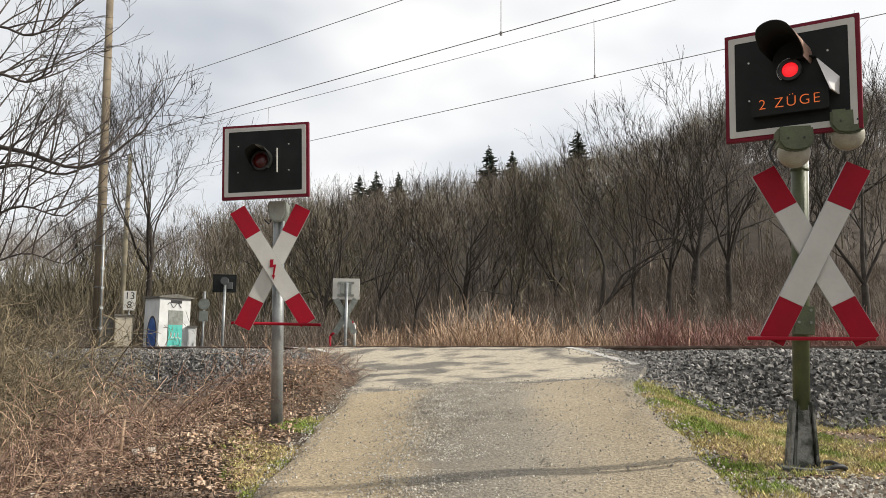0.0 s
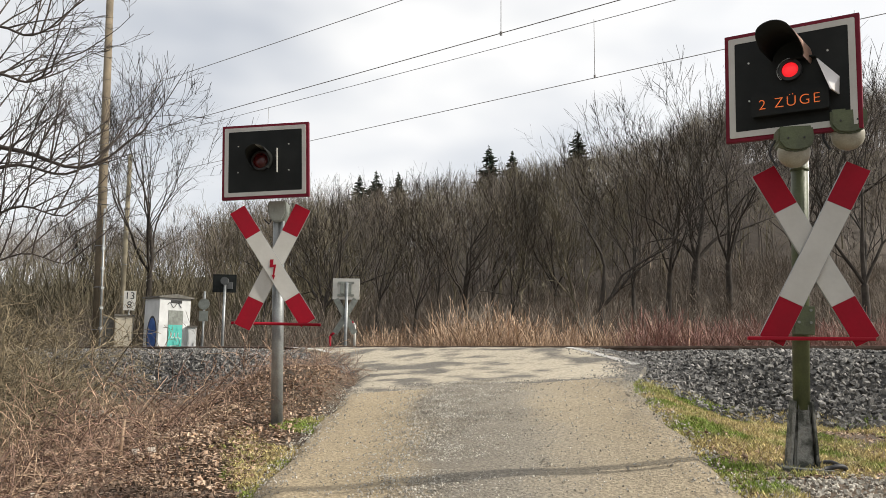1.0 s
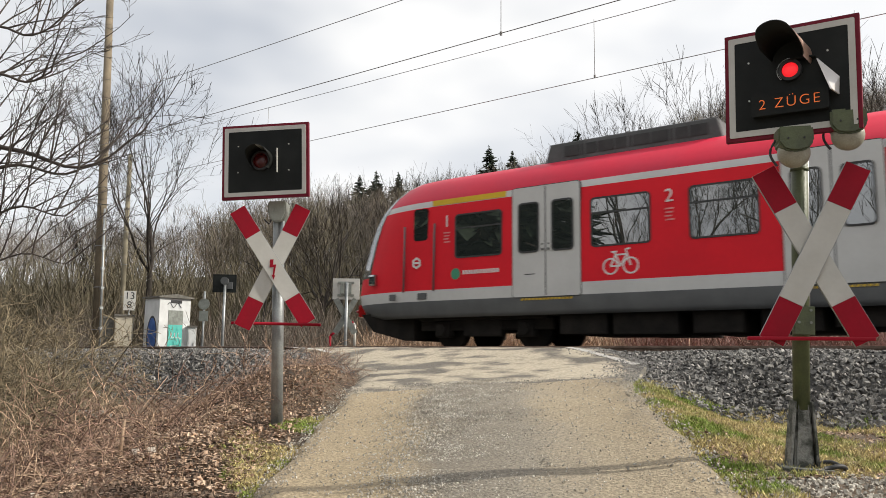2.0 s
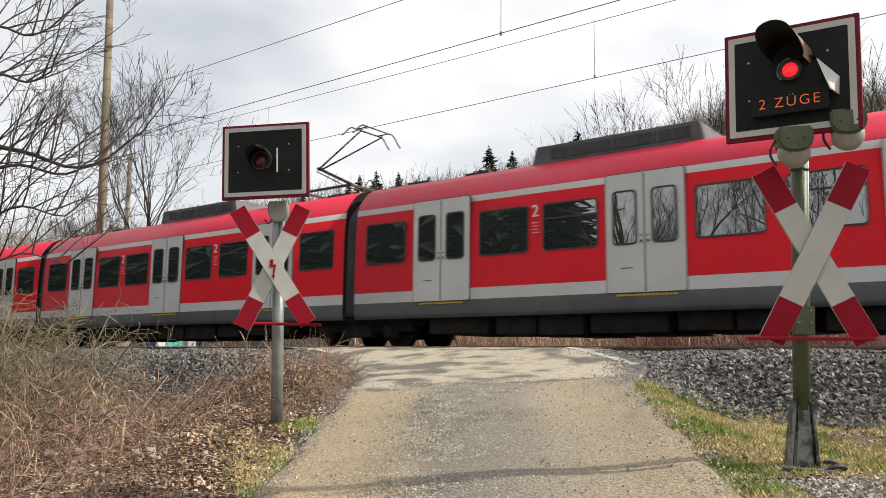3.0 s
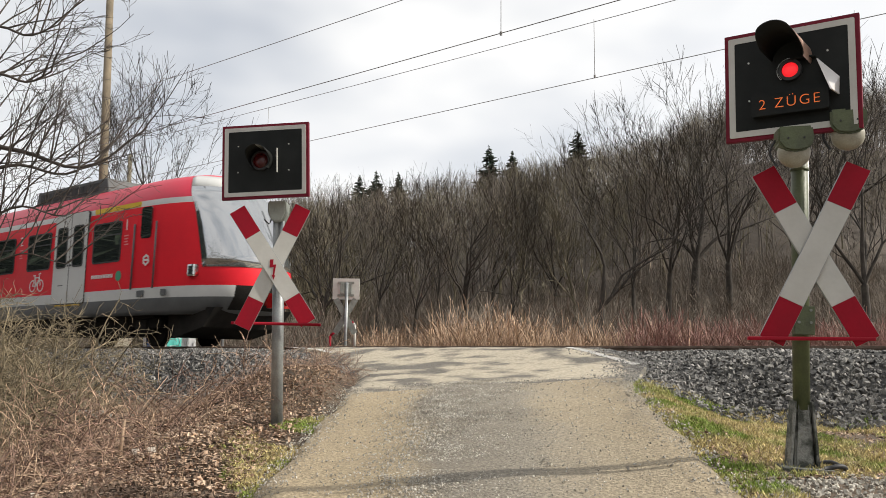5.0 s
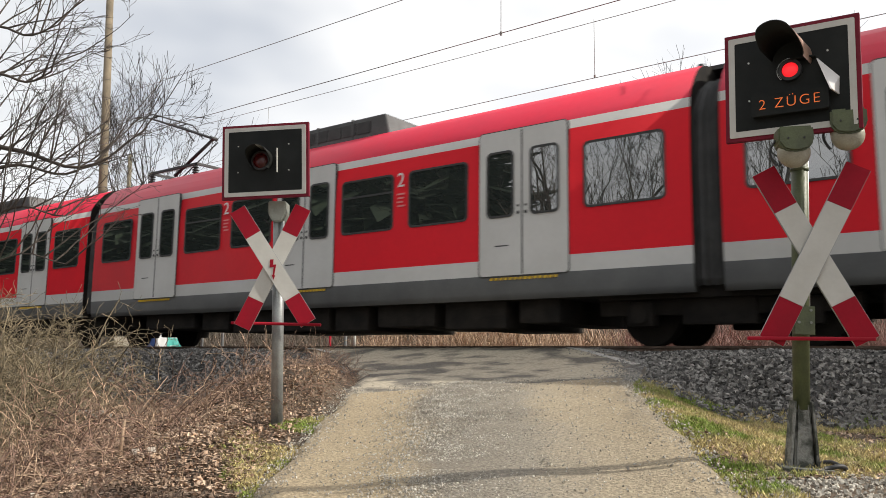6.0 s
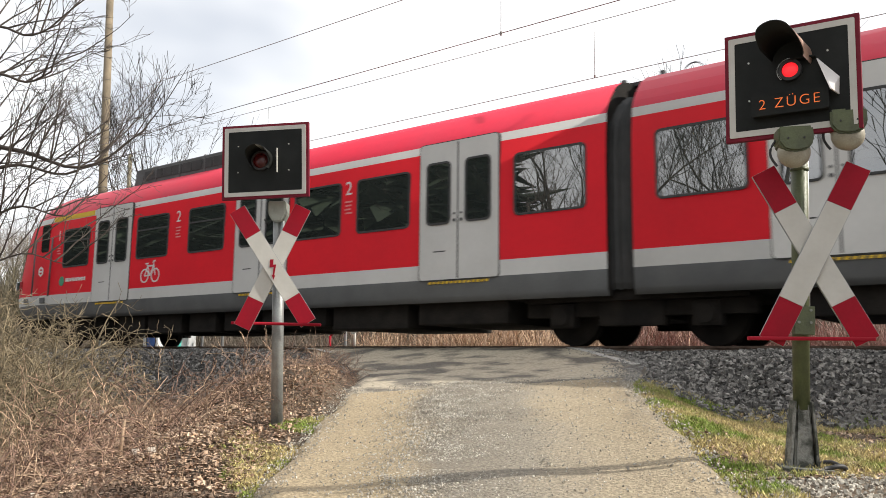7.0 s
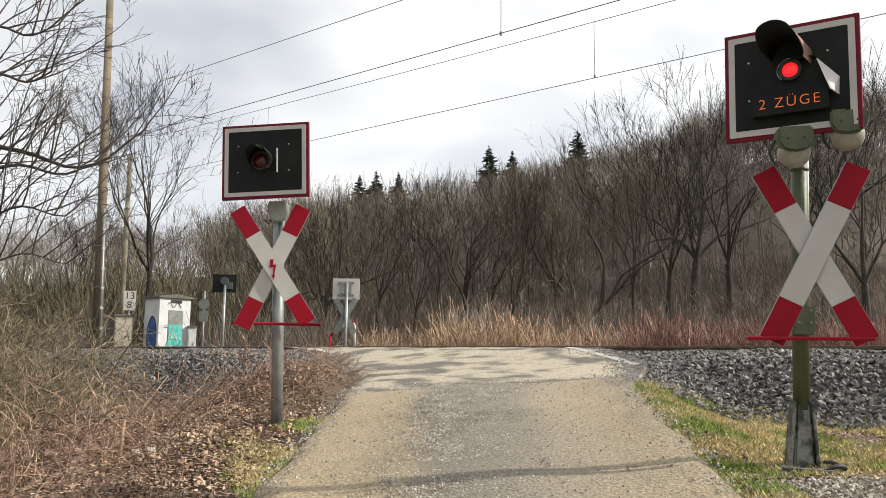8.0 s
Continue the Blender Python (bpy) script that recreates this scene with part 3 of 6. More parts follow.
    hood(sig, 0.012, 0.125, 0.116, 0.28, -0.10, -24, 176, -0.16, splay=-0.20)
    bm = bmesh.new()
    arc = np.linspace(1.55, 3.9, 14)
    ring(bm, [(0.005 + 0.076 * math.cos(a), 0.055 + 0.076 * math.sin(a)) for a in arc] + [(0.005 + 0.066 * math.cos(a), 0.055 + 0.066 * math.sin(a)) for a in arc[::-1]],
         [(0.005 + 0.074 * math.cos(a), 0.055 + 0.074 * math.sin(a)) for a in arc] + [(0.005 + 0.068 * math.cos(a), 0.055 + 0.068 * math.sin(a)) for a in arc[::-1]], -0.125, -0.115)
    part("lens_edge", bm, "bright_metal", sig, "bright arc along part of the lens ring")
    bm = bmesh.new()
    prism(bm, rounded(-0.215, 0.215, -0.215, -0.085, 0.012, 3), -0.155, -0.10)
    part("display_box", bm, "board_black", sig, "black text display")
    bm = bmesh.new()
    cheek = [(0.145, -0.10, 0.115), (0.262, -0.10, -0.02), (0.258, -0.10, -0.13), (0.232, -0.215, -0.125)]
    a = [bm.verts.new(v) for v in cheek]
    b = [bm.verts.new((x + 0.008, y, z)) for x, y, z in cheek]
    bm.faces.new(a).material_index = 1
    bm.faces.new(b[::-1])
    for i in range(4):
        bm.faces.new((a[i], b[i], b[(i + 1) % 4], a[(i + 1) % 4]))
    part("side_shade", bm, ["mark_white", "mark_white"], sig, "sloping side shade with pale inner face")
    bm = bmesh.new()
    prism(bm, [(0.0, 0.112), (0.146, 0.112), (0.146, 0.118), (0.0, 0.118)], -0.15, -0.10)
    part("top_shade", bm, "board_black", sig)
    cu = bpy.data.curves.new("text", "FONT")
    cu.body, cu.size, cu.extrude, cu.align_x, cu.align_y, cu.space_character = "2 ZÜGE", 0.088, 0.001, "CENTER", "CENTER", 1.22
    cu.offset = -0.0016
    cu.materials.append(M["led"])
    txt = new("text_display", cu)
    txt.parent = sig
    txt.matrix_basis = pose(0.0, -0.158, -0.150, 90, 0, 0)
    tagged(txt, "amber glowing letters")
    # bells
    for bx, by, bz, rz in ((-1.150, 5.030, 1.042, yaw - 12), (-0.879, 5.204, 1.148, yaw - 20)):
        bell = thing("warning_bell", pose(bx, by, bz, 0, 0, rz), "round pale bell under an olive motor housing", "bell", "warning bells")
        bm = bmesh.new()
        r = bmesh.ops.create_uvsphere(bm, u_segments=28, v_segments=18, radius=0.095)
        bmesh.ops.transform(bm, matrix=Matrix.Translation((0, 0, 0)) @ Matrix.Diagonal((1, 0.72, 1, 1)), verts=r["verts"])
        for f in bm.faces:
            f.smooth = True
        part("gong", bm, "bell", bell, "pale round bell shell")
        bm = bmesh.new()
        prism(bm, [(-0.098, 0.145), (0.098, 0.145), (0.102, 0.05), (0.07, 0.005), (0.02, -0.012), (-0.02, -0.012), (-0.07, 0.005), (-0.102, 0.05)], -0.085, 0.07)
        bmesh.ops.bevel(bm, geom=list(bm.edges), offset=0.012, segments=2, affect="EDGES")
        part("housing", bm, "olive", bell, "olive painted housing")
        for sx in (-0.045, 0.045):
            bm = bmesh.new()
            tube(bm, (sx, -0.092, 0.07), (sx, -0.082, 0.07), 0.006, n=8)
            part("bolt", bm, "dark", bell)
        bm = bmesh.new()
        path_tube(bm, [(-0.10 - 0.035 * math.sin(a), 0.0, 0.08 - 0.05 * a) for a in np.linspace(0, 3.2, 10)], 0.008, 6)
        part("cable", bm, "dark", bell)
        bm = bmesh.new()
        box(bm, -0.025, 0.025, 0.04, 0.24, 0.05, 0.10)
        part("bracket", bm, "olive", bell)


def make_signal_left():
    px, py = -5.625, 4.94
    yaw = math.degrees(YAW) - 90
    post = thing("signal_post", pose(px, py, 0, 0, -1.6, yaw), "galvanised steel signal post beside the gravel lane", "signal post", "signal posts")
    bm = bmesh.new()
    tube(bm, (0, 0, -0.95), (0, 0, 1.20), 0.053, n=24)
    part("pole", bm, "steel", post, "galvanised steel tube")
    bm = bmesh.new()
    prism(bm, [(-0.085, 1.21), (0.085, 1.21), (0.085, 1.10), (0.05, 1.03), (0.03, 1.015), (-0.03, 1.015), (-0.05, 1.03), (-0.085, 1.10)], -0.10, 0.08)
    bmesh.ops.bevel(bm, geom=list(bm.edges), offset=0.012, segments=2, affect="EDGES")
    part("junction_box", bm, "grey_paint", post, "grey green terminal box")
    bm = bmesh.new()
    path_tube(bm, [(-0.03 - 0.10 * k, -0.03, 1.17 - 0.22 * (0.5 - abs(k - 0.5)) - 0.12 * k) for k in np.linspace(0, 1, 8)], 0.007, 6)
    part("cable", bm, "dark", post)
    bm = bmesh.new()
    path_tube(bm, [(-0.40, -0.10, 0.095), (0.41, -0.10, 0.062)], 0.014, 10)
    part("guard_bar", bm, "sign_red", post, "red painted guard bar")
    crossbuck(pose(-5.60, 4.83, 0.600, 0, 0, yaw + 6) @ pose(0, 0, 0, 0, -4.5, 0), 1.225, radians(29.0), False, True, "red and white warning cross with a lightning arrow")
    sig = thing("light_signal", pose(-5.587, 4.704, 1.543, 0, 0, 30.7) @ pose(0, 0, 0, 0, -2.2, 0), "black light signal board with a flashing red lamp", "light signal", "light signals")
    board(sig, 0.81, 0.69, -0.06)
    lamp = lamp_unit(sig, -0.035, 0.0, 0.070, -0.075)
    LAMPS.append((lamp, -0.035, -0.075, 0.0, 1))
    hood(sig, -0.03, 0.005, 0.108, 0.20, -0.06, -50, 230, 0.0, "steel")
    bm = bmesh.new()
    box(bm, 0.110, 0.118, -0.085, -0.06, -0.11, 0.11)
    part("side_blade", bm, "sign_white", sig, "pale edge of the side shade")


# ---- trains ----
SEC = [(1.46, 0.70), (1.50, 0.80), (1.51, 1.08), (1.512, 1.33), (1.512, 1.74), (1.512, 2.0), (1.508, 2.6), (1.49, 3.0), (1.465, 3.26), (1.452, 3.40), (1.40, 3.52), (1.30, 3.68),
       (1.12, 3.88), (0.90, 4.02), (0.60, 4.11), (0.30, 4.145), (0.0, 4.15)]


def band(z):
    return 2 if z < 1.08 else 1 if z < 1.33 else 0 if z < 3.26 else 1 if z < 3.40 else 3


MIDDLE_WIN, MIDDLE_DOOR = (-6.55, -3.2, -1.6, 1.6, 3.2, 6.55), (-4.87, 0.0, 4.87)
END_WIN, END_DOOR = (1.14, 4.5, 6.15, 9.55, 11.55, 14.9), (2.84, 7.75, 13.2)
NOSE = [(0.70, 18.5), (0.80, 18.98), (1.08, 19.22), (1.33, 19.28), (1.74, 19.2), (2.0, 19.12), (2.6, 18.9), (3.0, 18.72), (3.26, 18.55), (3.40, 18.42), (3.52, 18.3), (3.68, 18.15),
        (3.88, 17.9), (4.02, 17.65), (4.11, 17.4), (4.145, 17.25), (4.15, 17.2)]


def plain_body(name, x0, x1, parent):
    bm = bmesh.new()
    full = [(y, z) for y, z in SEC] + [(-y, z) for y, z in SEC[-2::-1]]
    a = [bm.verts.new((x0, y, z)) for y, z in full]
    b = [bm.verts.new((x1, y, z)) for y, z in full]
    for i in range(len(full) - 1):
        f = bm.faces.new((a[i], a[i + 1], b[i + 1], b[i]))
        f.smooth = True
        f.material_index = band((full[i][1] + full[i + 1][1]) / 2)
    bm.faces.new(a).material_index = 4
    bm.faces.new(b[::-1]).material_index = 4
    bm.faces.new((a[0], b[0], b[-1], a[-1])).material_index = 4
    bmesh.ops.recalc_face_normals(bm, faces=list(bm.faces))
    return part(name, bm, ["train_red", "train_white", "train_skirt", "roof_red", "train_black"], parent, "red car body with light grey bands")


def nose_point(k, t, grow=0.0):
    y, z = SEC[k]
    xs, xf = 15.75, NOSE[k][1]
    e = 2 / 2.7
    return Vector((xs + (xf - xs + grow) * max(0.0, math.sin(t)) ** e, (y + grow) * max(0.0, math.cos(t)) ** e, z))


def end_body(name, parent):
    """End car from its joint at x 0 to the rounded cab at x 19."""
    bm = bmesh.new()
    ts = [math.pi / 2 * (i / 14) for i in range(15)]
    rows = []
    for k, (y, z) in enumerate(SEC):
        half = [Vector((0.2, y, z))] + [nose_point(k, t) for t in ts]
        full = half + [Vector((p.x, -p.y, p.z)) for p in half[-2::-1]]
        rows.append([bm.verts.new(p) for p in full])
    n = len(rows[0])
    for k in range(len(rows) - 1):
        for i in range(n - 1):
            try:
                f = bm.faces.new((rows[k][i], rows[k][i + 1], rows[k + 1][i + 1], rows[k + 1][i]))
            except ValueError:
                continue
            f.smooth = True
            z = (SEC[k][1] + SEC[k + 1][1]) / 2
            mi = band(z)
            x = f.calc_center_median().x
            if x > 18.3 and 3.26 < z < 3.4:
                mi = 0
            # coupler recess is not modelled, its darkness is coloured onto the nose
            if x > 18.75 and z < 1.33 and abs(f.calc_center_median().y) < 0.85:
                mi = 4
            f.material_index = mi
    bm.faces.new([r[0] for r in rows] + [r[-1] for r in rows[-2::-1]]).material_index = 4
    bm.faces.new(rows[0]).material_index = 4
    bmesh.ops.remove_doubles(bm, verts=list(bm.verts), dist=0.0005)
    bmesh.ops.recalc_face_normals(bm, faces=list(bm.faces))
    return part(name, bm, ["train_red", "train_white", "train_skirt", "roof_red", "train_black"], parent, "red end car body with rounded cab")


def nose_patch(name, k0, k1, t0, t1, material, parent, label, grow=0.012):
    bm = bmesh.new()
    ts = np.linspace(t0, t1, 12)
    g = [[bm.verts.new(nose_point(k, t, grow)) for t in ts] for k in range(k0, k1 + 1)]
    for a, b in zip(g, g[1:]):
        for i in range(len(ts) - 1):
            bm.faces.new((a[i], a[i + 1], b[i + 1], b[i])).smooth = True
    bmesh.ops.recalc_face_normals(bm, faces=list(bm.faces))
    bmesh.ops.solidify(bm, geom=list(bm.faces), thickness=0.006)
    return part(name, bm, material, parent, label)


def window_mesh(w, h, vent):
    """Glass and rubber frame, centred, facing -y."""
    bm = bmesh.new()
    ring(bm, rounded(-w / 2 - 0.035, w / 2 + 0.035, -h / 2 - 0.035, h / 2 + 0.035, 0.09), rounded(-w / 2, w / 2, -h / 2, h / 2, 0.07), -0.012, 0.012)
    if vent:
        box(bm, -w / 2, w / 2, -0.012, 0.006, h * 0.17, h * 0.17 + 0.035)
    fr = bpy.data.meshes.new("window_frame")
    bm.to_mesh(fr)
    bm.free()
    fr.materials.append(M["rubber"])
    bm = bmesh.new()
    prism(bm, rounded(-w / 2, w / 2, -h / 2, h / 2, 0.07), -0.003, 0.004)
    gl = bpy.data.meshes.new("pane")
    bm.to_mesh(gl)
    bm.free()
    gl.materials.append(M["train_glass"])
    return fr, gl


def door_meshes():
    bm = bmesh.new()
    prism(bm, rounded(-0.795, 0.795, 1.075, 3.395, 0.06), -0.022, 0.05)
    prism(bm, [(-0.012, 1.09), (0.012, 1.09), (0.012, 3.37), (-0.012, 3.37)], -0.026, 0.0, 1)
    ring(bm, rounded(-0.81, 0.81, 1.06, 3.41, 0.07), rounded(-0.795, 0.795, 1.075, 3.395, 0.06), -0.018, 0.03, 1)
    for sx in (-0.07, 0.07):
        tube(bm, (sx, -0.034, 2.05), (sx, -0.02, 2.05), 0.028, n=12, idx=1)
        tube(bm, (sx, -0.034, 2.16), (sx, -0.02, 2.16), 0.02, n=12, idx=1)
    prism(bm, [(-0.50, 1.535), (-0.25, 1.535), (-0.25, 1.555), (-0.50, 1.555)], -0.0235, -0.02, 1)
    for i in range(14):
        x = -0.6 + i * 0.088
        prism(bm, [(x, 1.005), (x + 0.045, 1.005), (x + 0.06, 1.045), (x + 0.015, 1.045)], -0.02, 0.0, 2)
    d = bpy.data.meshes.new("door")
    bm.to_mesh(d)
    bm.free()
    for m in ("train_white", "rubber", "yellow"):
        d.materials.append(M[m])
    fr, gl = window_mesh(0.44, 1.0, False)
    return d, fr, gl


def numeral(parent, text, x, z, size, name="class_number"):
    cu = bpy.data.curves.new(name, "FONT")
    cu.body, cu.size, cu.extrude, cu.align_x, cu.align_y = text, size, 0.001, "CENTER", "CENTER"
    cu.materials.append(M["mark_white"])
    out = []
    for s in (-1, 1):
        ob = new(name, cu)
        ob.parent = parent
        ob.matrix_basis = pose(x, s * 1.521, z, 90, 0, 0 if s < 0 else 180)
        out.append(ob)
        bm = bmesh.new()
        for i in range(4):
            box(bm, -0.09 + 0.015 * (i % 2), 0.09 - 0.02 * (i % 3), -0.001, 0.001, -0.07 * i - 0.03, -0.07 * i)
        part("small_print", bm, "pale_print", parent, "faint unreadable small print").matrix_basis = pose(x, s * 1.519, z - size * 0.62, 0, 0, 0 if s < 0 else 180)
    return out


TRAIN_MESHES = {}


def fit_out(car, wins, doors, sgn=1.0, vents=(1, 3)):
    """Windows and doors on both sides of a car; sgn mirrors the plan along x."""
    if not TRAIN_MESHES:
        TRAIN_MESHES["win"], TRAIN_MESHES["vent"], TRAIN_MESHES["door"] = window_mesh(1.19, 0.93, False), window_mesh(1.19, 0.93, True), door_meshes()
    for s in (-1, 1):
        turn = 0 if s < 0 else 180
        for i, x in enumerate(wins):
            fr, gl = TRAIN_MESHES["vent" if i in vents else "win"]
            f = shared("window_frame", fr, car, pose(sgn * x, s * 1.512, 2.505, 0, 0, turn))
            shared("pane", gl, car, pose(sgn * x, s * 1.512, 2.505, 0, 0, turn))
        d, fr, gl = TRAIN_MESHES["door"]
        for x in doors:
            shared("door", d, car, pose(sgn * x, s * 1.508, 0, 0, 0, turn))
            for o in (-0.40, 0.40):
                shared("door_window_frame", fr, car, pose(sgn * x + o, s * 1.534, 2.53, 0, 0, turn))
                shared("door_pane", gl, car, pose(sgn * x + o, s * 1.534, 2.53, 0, 0, turn))


def bogie(parent, x):
    bm = bmesh.new()
    for s in (-1, 1):
        box(bm, x - 1.75, x + 1.75, s * 1.05 - 0.09, s * 1.05 + 0.09, 0.42, 0.66, 0.03)
        box(bm, x - 0.5, x + 0.5, s * 1.08 - 0.12, s * 1.08 + 0.12, 0.28, 0.80, 0.04)
        for wx in (-1.1, 1.1):
            box(bm, x + wx - 0.2, x + wx + 0.2, s * 1.10 - 0.13, s * 1.10 + 0.1, 0.26, 0.62, 0.05)
            tube(bm, (x + wx, s * 1.28, 0.43), (x + wx, s * 1.10, 0.43), 0.13, n=14)
    box(bm, x - 0.3, x + 0.3, -1.1, 1.1, 0.40, 0.62, 0.03)
    box(bm, x - 1.7, x + 1.7, -1.30, 1.30, 0.64, 0.86, 0.03)
    fr = part("bogie_frame", bm, "train_black", parent, "dark bogie frame with under-train shade in its colour")
    for s in (-1, 1):
        for wx in (-1.1, 1.1):
            bm = bmesh.new()
            tube(bm, (x + wx, s * 0.68, 0.425), (x + wx, s * 0.82, 0.425), 0.425, n=32)
            tube(bm, (x + wx, s * 0.66, 0.425), (x + wx, s * 0.69, 0.425), 0.45, n=32)
            part("wheel", bm, "train_black", parent)


def underfloor(parent, x0, x1):
    rng = random.Random(int(x0 * 10))
    x = x0
    while x < x1 - 0.5:
        w = rng.uniform(0.8, 1.9)
        bm = bmesh.new()
        box(bm, x, min(x + w, x1), -1.32, 1.32, rng.uniform(0.26, 0.38), 0.84, 0.03)
        part("equipment_case", bm, "train_black", parent)
        x += w + rng.uniform(0.06, 0.3)


def roof_case(parent, x0, x1):
    bm = bmesh.new()
    prism(bm, [(x0, 4.0), (x1, 4.0), (x1 - 0.12, 4.45), (x0 + 0.12, 4.45)], -0.82, 0.82)
    bmesh.ops.bevel(bm, geom=list(bm.edges), offset=0.02, segments=1, affect="EDGES")
    for i in range(1, 4):
        xx = x0 + (x1 - x0) * i / 4
        box(bm, xx - 0.02, xx + 0.02, -0.835, 0.835, 4.0, 4.46)
    c = part("roof_case", bm, "roof_box", parent, "grey roof equipment case")
    for i in range(8):
        xx = x0 + 0.3 + (x1 - x0 - 0.75) * i / 8
        for s in (-1, 1):
            bm = bmesh.new()
            box(bm, xx, xx + (x1 - x0) / 11, s * 0.828 - 0.006, s * 0.828 + 0.006, 4.13, 4.36)
            part("louvre", bm, "rubber", c)


def pantograph(parent):
    """Single arm pantograph; base above the joint end of its car, knee pointing along +x."""
    bm = bmesh.new()
    for y in (-0.55, 0.55):
        box(bm, 0.9, 2.9, y - 0.03, y + 0.03, 4.36, 4.42)
    for x in (0.95, 2.85):
        box(bm, x - 0.03, x + 0.03, -0.58, 0.58, 4.36, 4.42)
    base = part("pantograph_base", bm, "dark", parent, "dark pantograph base frame")
    for x in (1.0, 2.8):
        for y in (-0.55, 0.55):
            bm = bmesh.new()
            for k in range(4):
                tube(bm, (x, y, 4.10 + k * 0.065), (x, y, 4.13 + k * 0.065), 0.085, 0.06, n=12)
            tube(bm, (x, y, 4.05), (x, y, 4.38), 0.035, n=8)
            part("insulator", bm, "dark", base)
    bm = bmesh.new()
    tube(bm, (1.15, 0, 4.42), (2.7, 0, 5.16), 0.045, 0.04, n=8)
    tube(bm, (1.35, 0.12, 4.40), (2.74, 0.1, 5.08), 0.018, n=6)
    part("lower_arm", bm, "dark", base)
    bm = bmesh.new()
    for s in (-1, 1):
        tube(bm, (2.7, s * 0.05, 5.16), (0.75, s * 0.42, 5.88), 0.028, 0.02, n=8)
    tube(bm, (2.7, -0.1, 5.16), (2.7, 0.1, 5.16), 0.05, n=10)
    tube(bm, (0.75, -0.46, 5.88), (0.75, 0.46, 5.88), 0.02, n=8)
    part("upper_arm", bm, "dark", base)
    bm = bmesh.new()
    for x in (0.52, 0.92):
        path_tube(bm, [(x, y, 5.96 - 0.30 * smooth(0.6, 1.0, abs(y))) for y in np.linspace(-0.97, 0.97, 17)], 0.02, 6)
    for s in (-1, 1):
        tube(bm, (0.52, s * 0.42, 5.95), (0.92, s * 0.42, 5.95), 0.018, n=6)
        tube(bm, (0.75, s * 0.42, 5.88), (0.72, s * 0.42, 5.95), 0.018, n=6)
    part("collector_head", bm, "dark", base)


def bicycle_mark(parent, x, sgn):
    bm = bmesh.new()
    def stroke(pts):
        for (a, b), (c, d) in zip(pts, pts[1:]):
            u = Vector((c - a, 0, d - b))
            nrm = Vector((-u.z, 0, u.x)).normalized() * 0.016
            q = [Vector((a, 0, b)) + nrm, Vector((c, 0, d)) + nrm, Vector((c, 0, d)) - nrm, Vector((a, 0, b)) - nrm]
            prism(bm, [(p.x, p.z) for p in q], -0.002, 0.002)
    for cx in (-0.21, 0.21):
        stroke([(cx + 0.15 * math.cos(a), -0.08 + 0.15 * math.sin(a)) for a in np.linspace(0, 2 * math.pi, 19)])
    stroke([(-0.21, -0.08), (-0.10, 0.14), (0.13, 0.14), (0.0, -0.08), (-0.21, -0.08)])
    stroke([(-0.13, 0.2), (-0.10, 0.14), (0.0, -0.08)])
    stroke([(0.21, -0.08), (0.11, 0.24), (0.2, 0.25)])
    stroke([(-0.19, 0.2), (-0.07, 0.2)])
    me = bpy.data.meshes.new("bicycle_sign")
    bm.to_mesh(me)
    bm.free()
    me.materials.append(M["mark_white"])
    for s in (-1, 1):
        shared("bicycle_sign", me, parent, pose(x, s * 1.521, 1.68, 0, 0, 0 if s < 0 else 180))


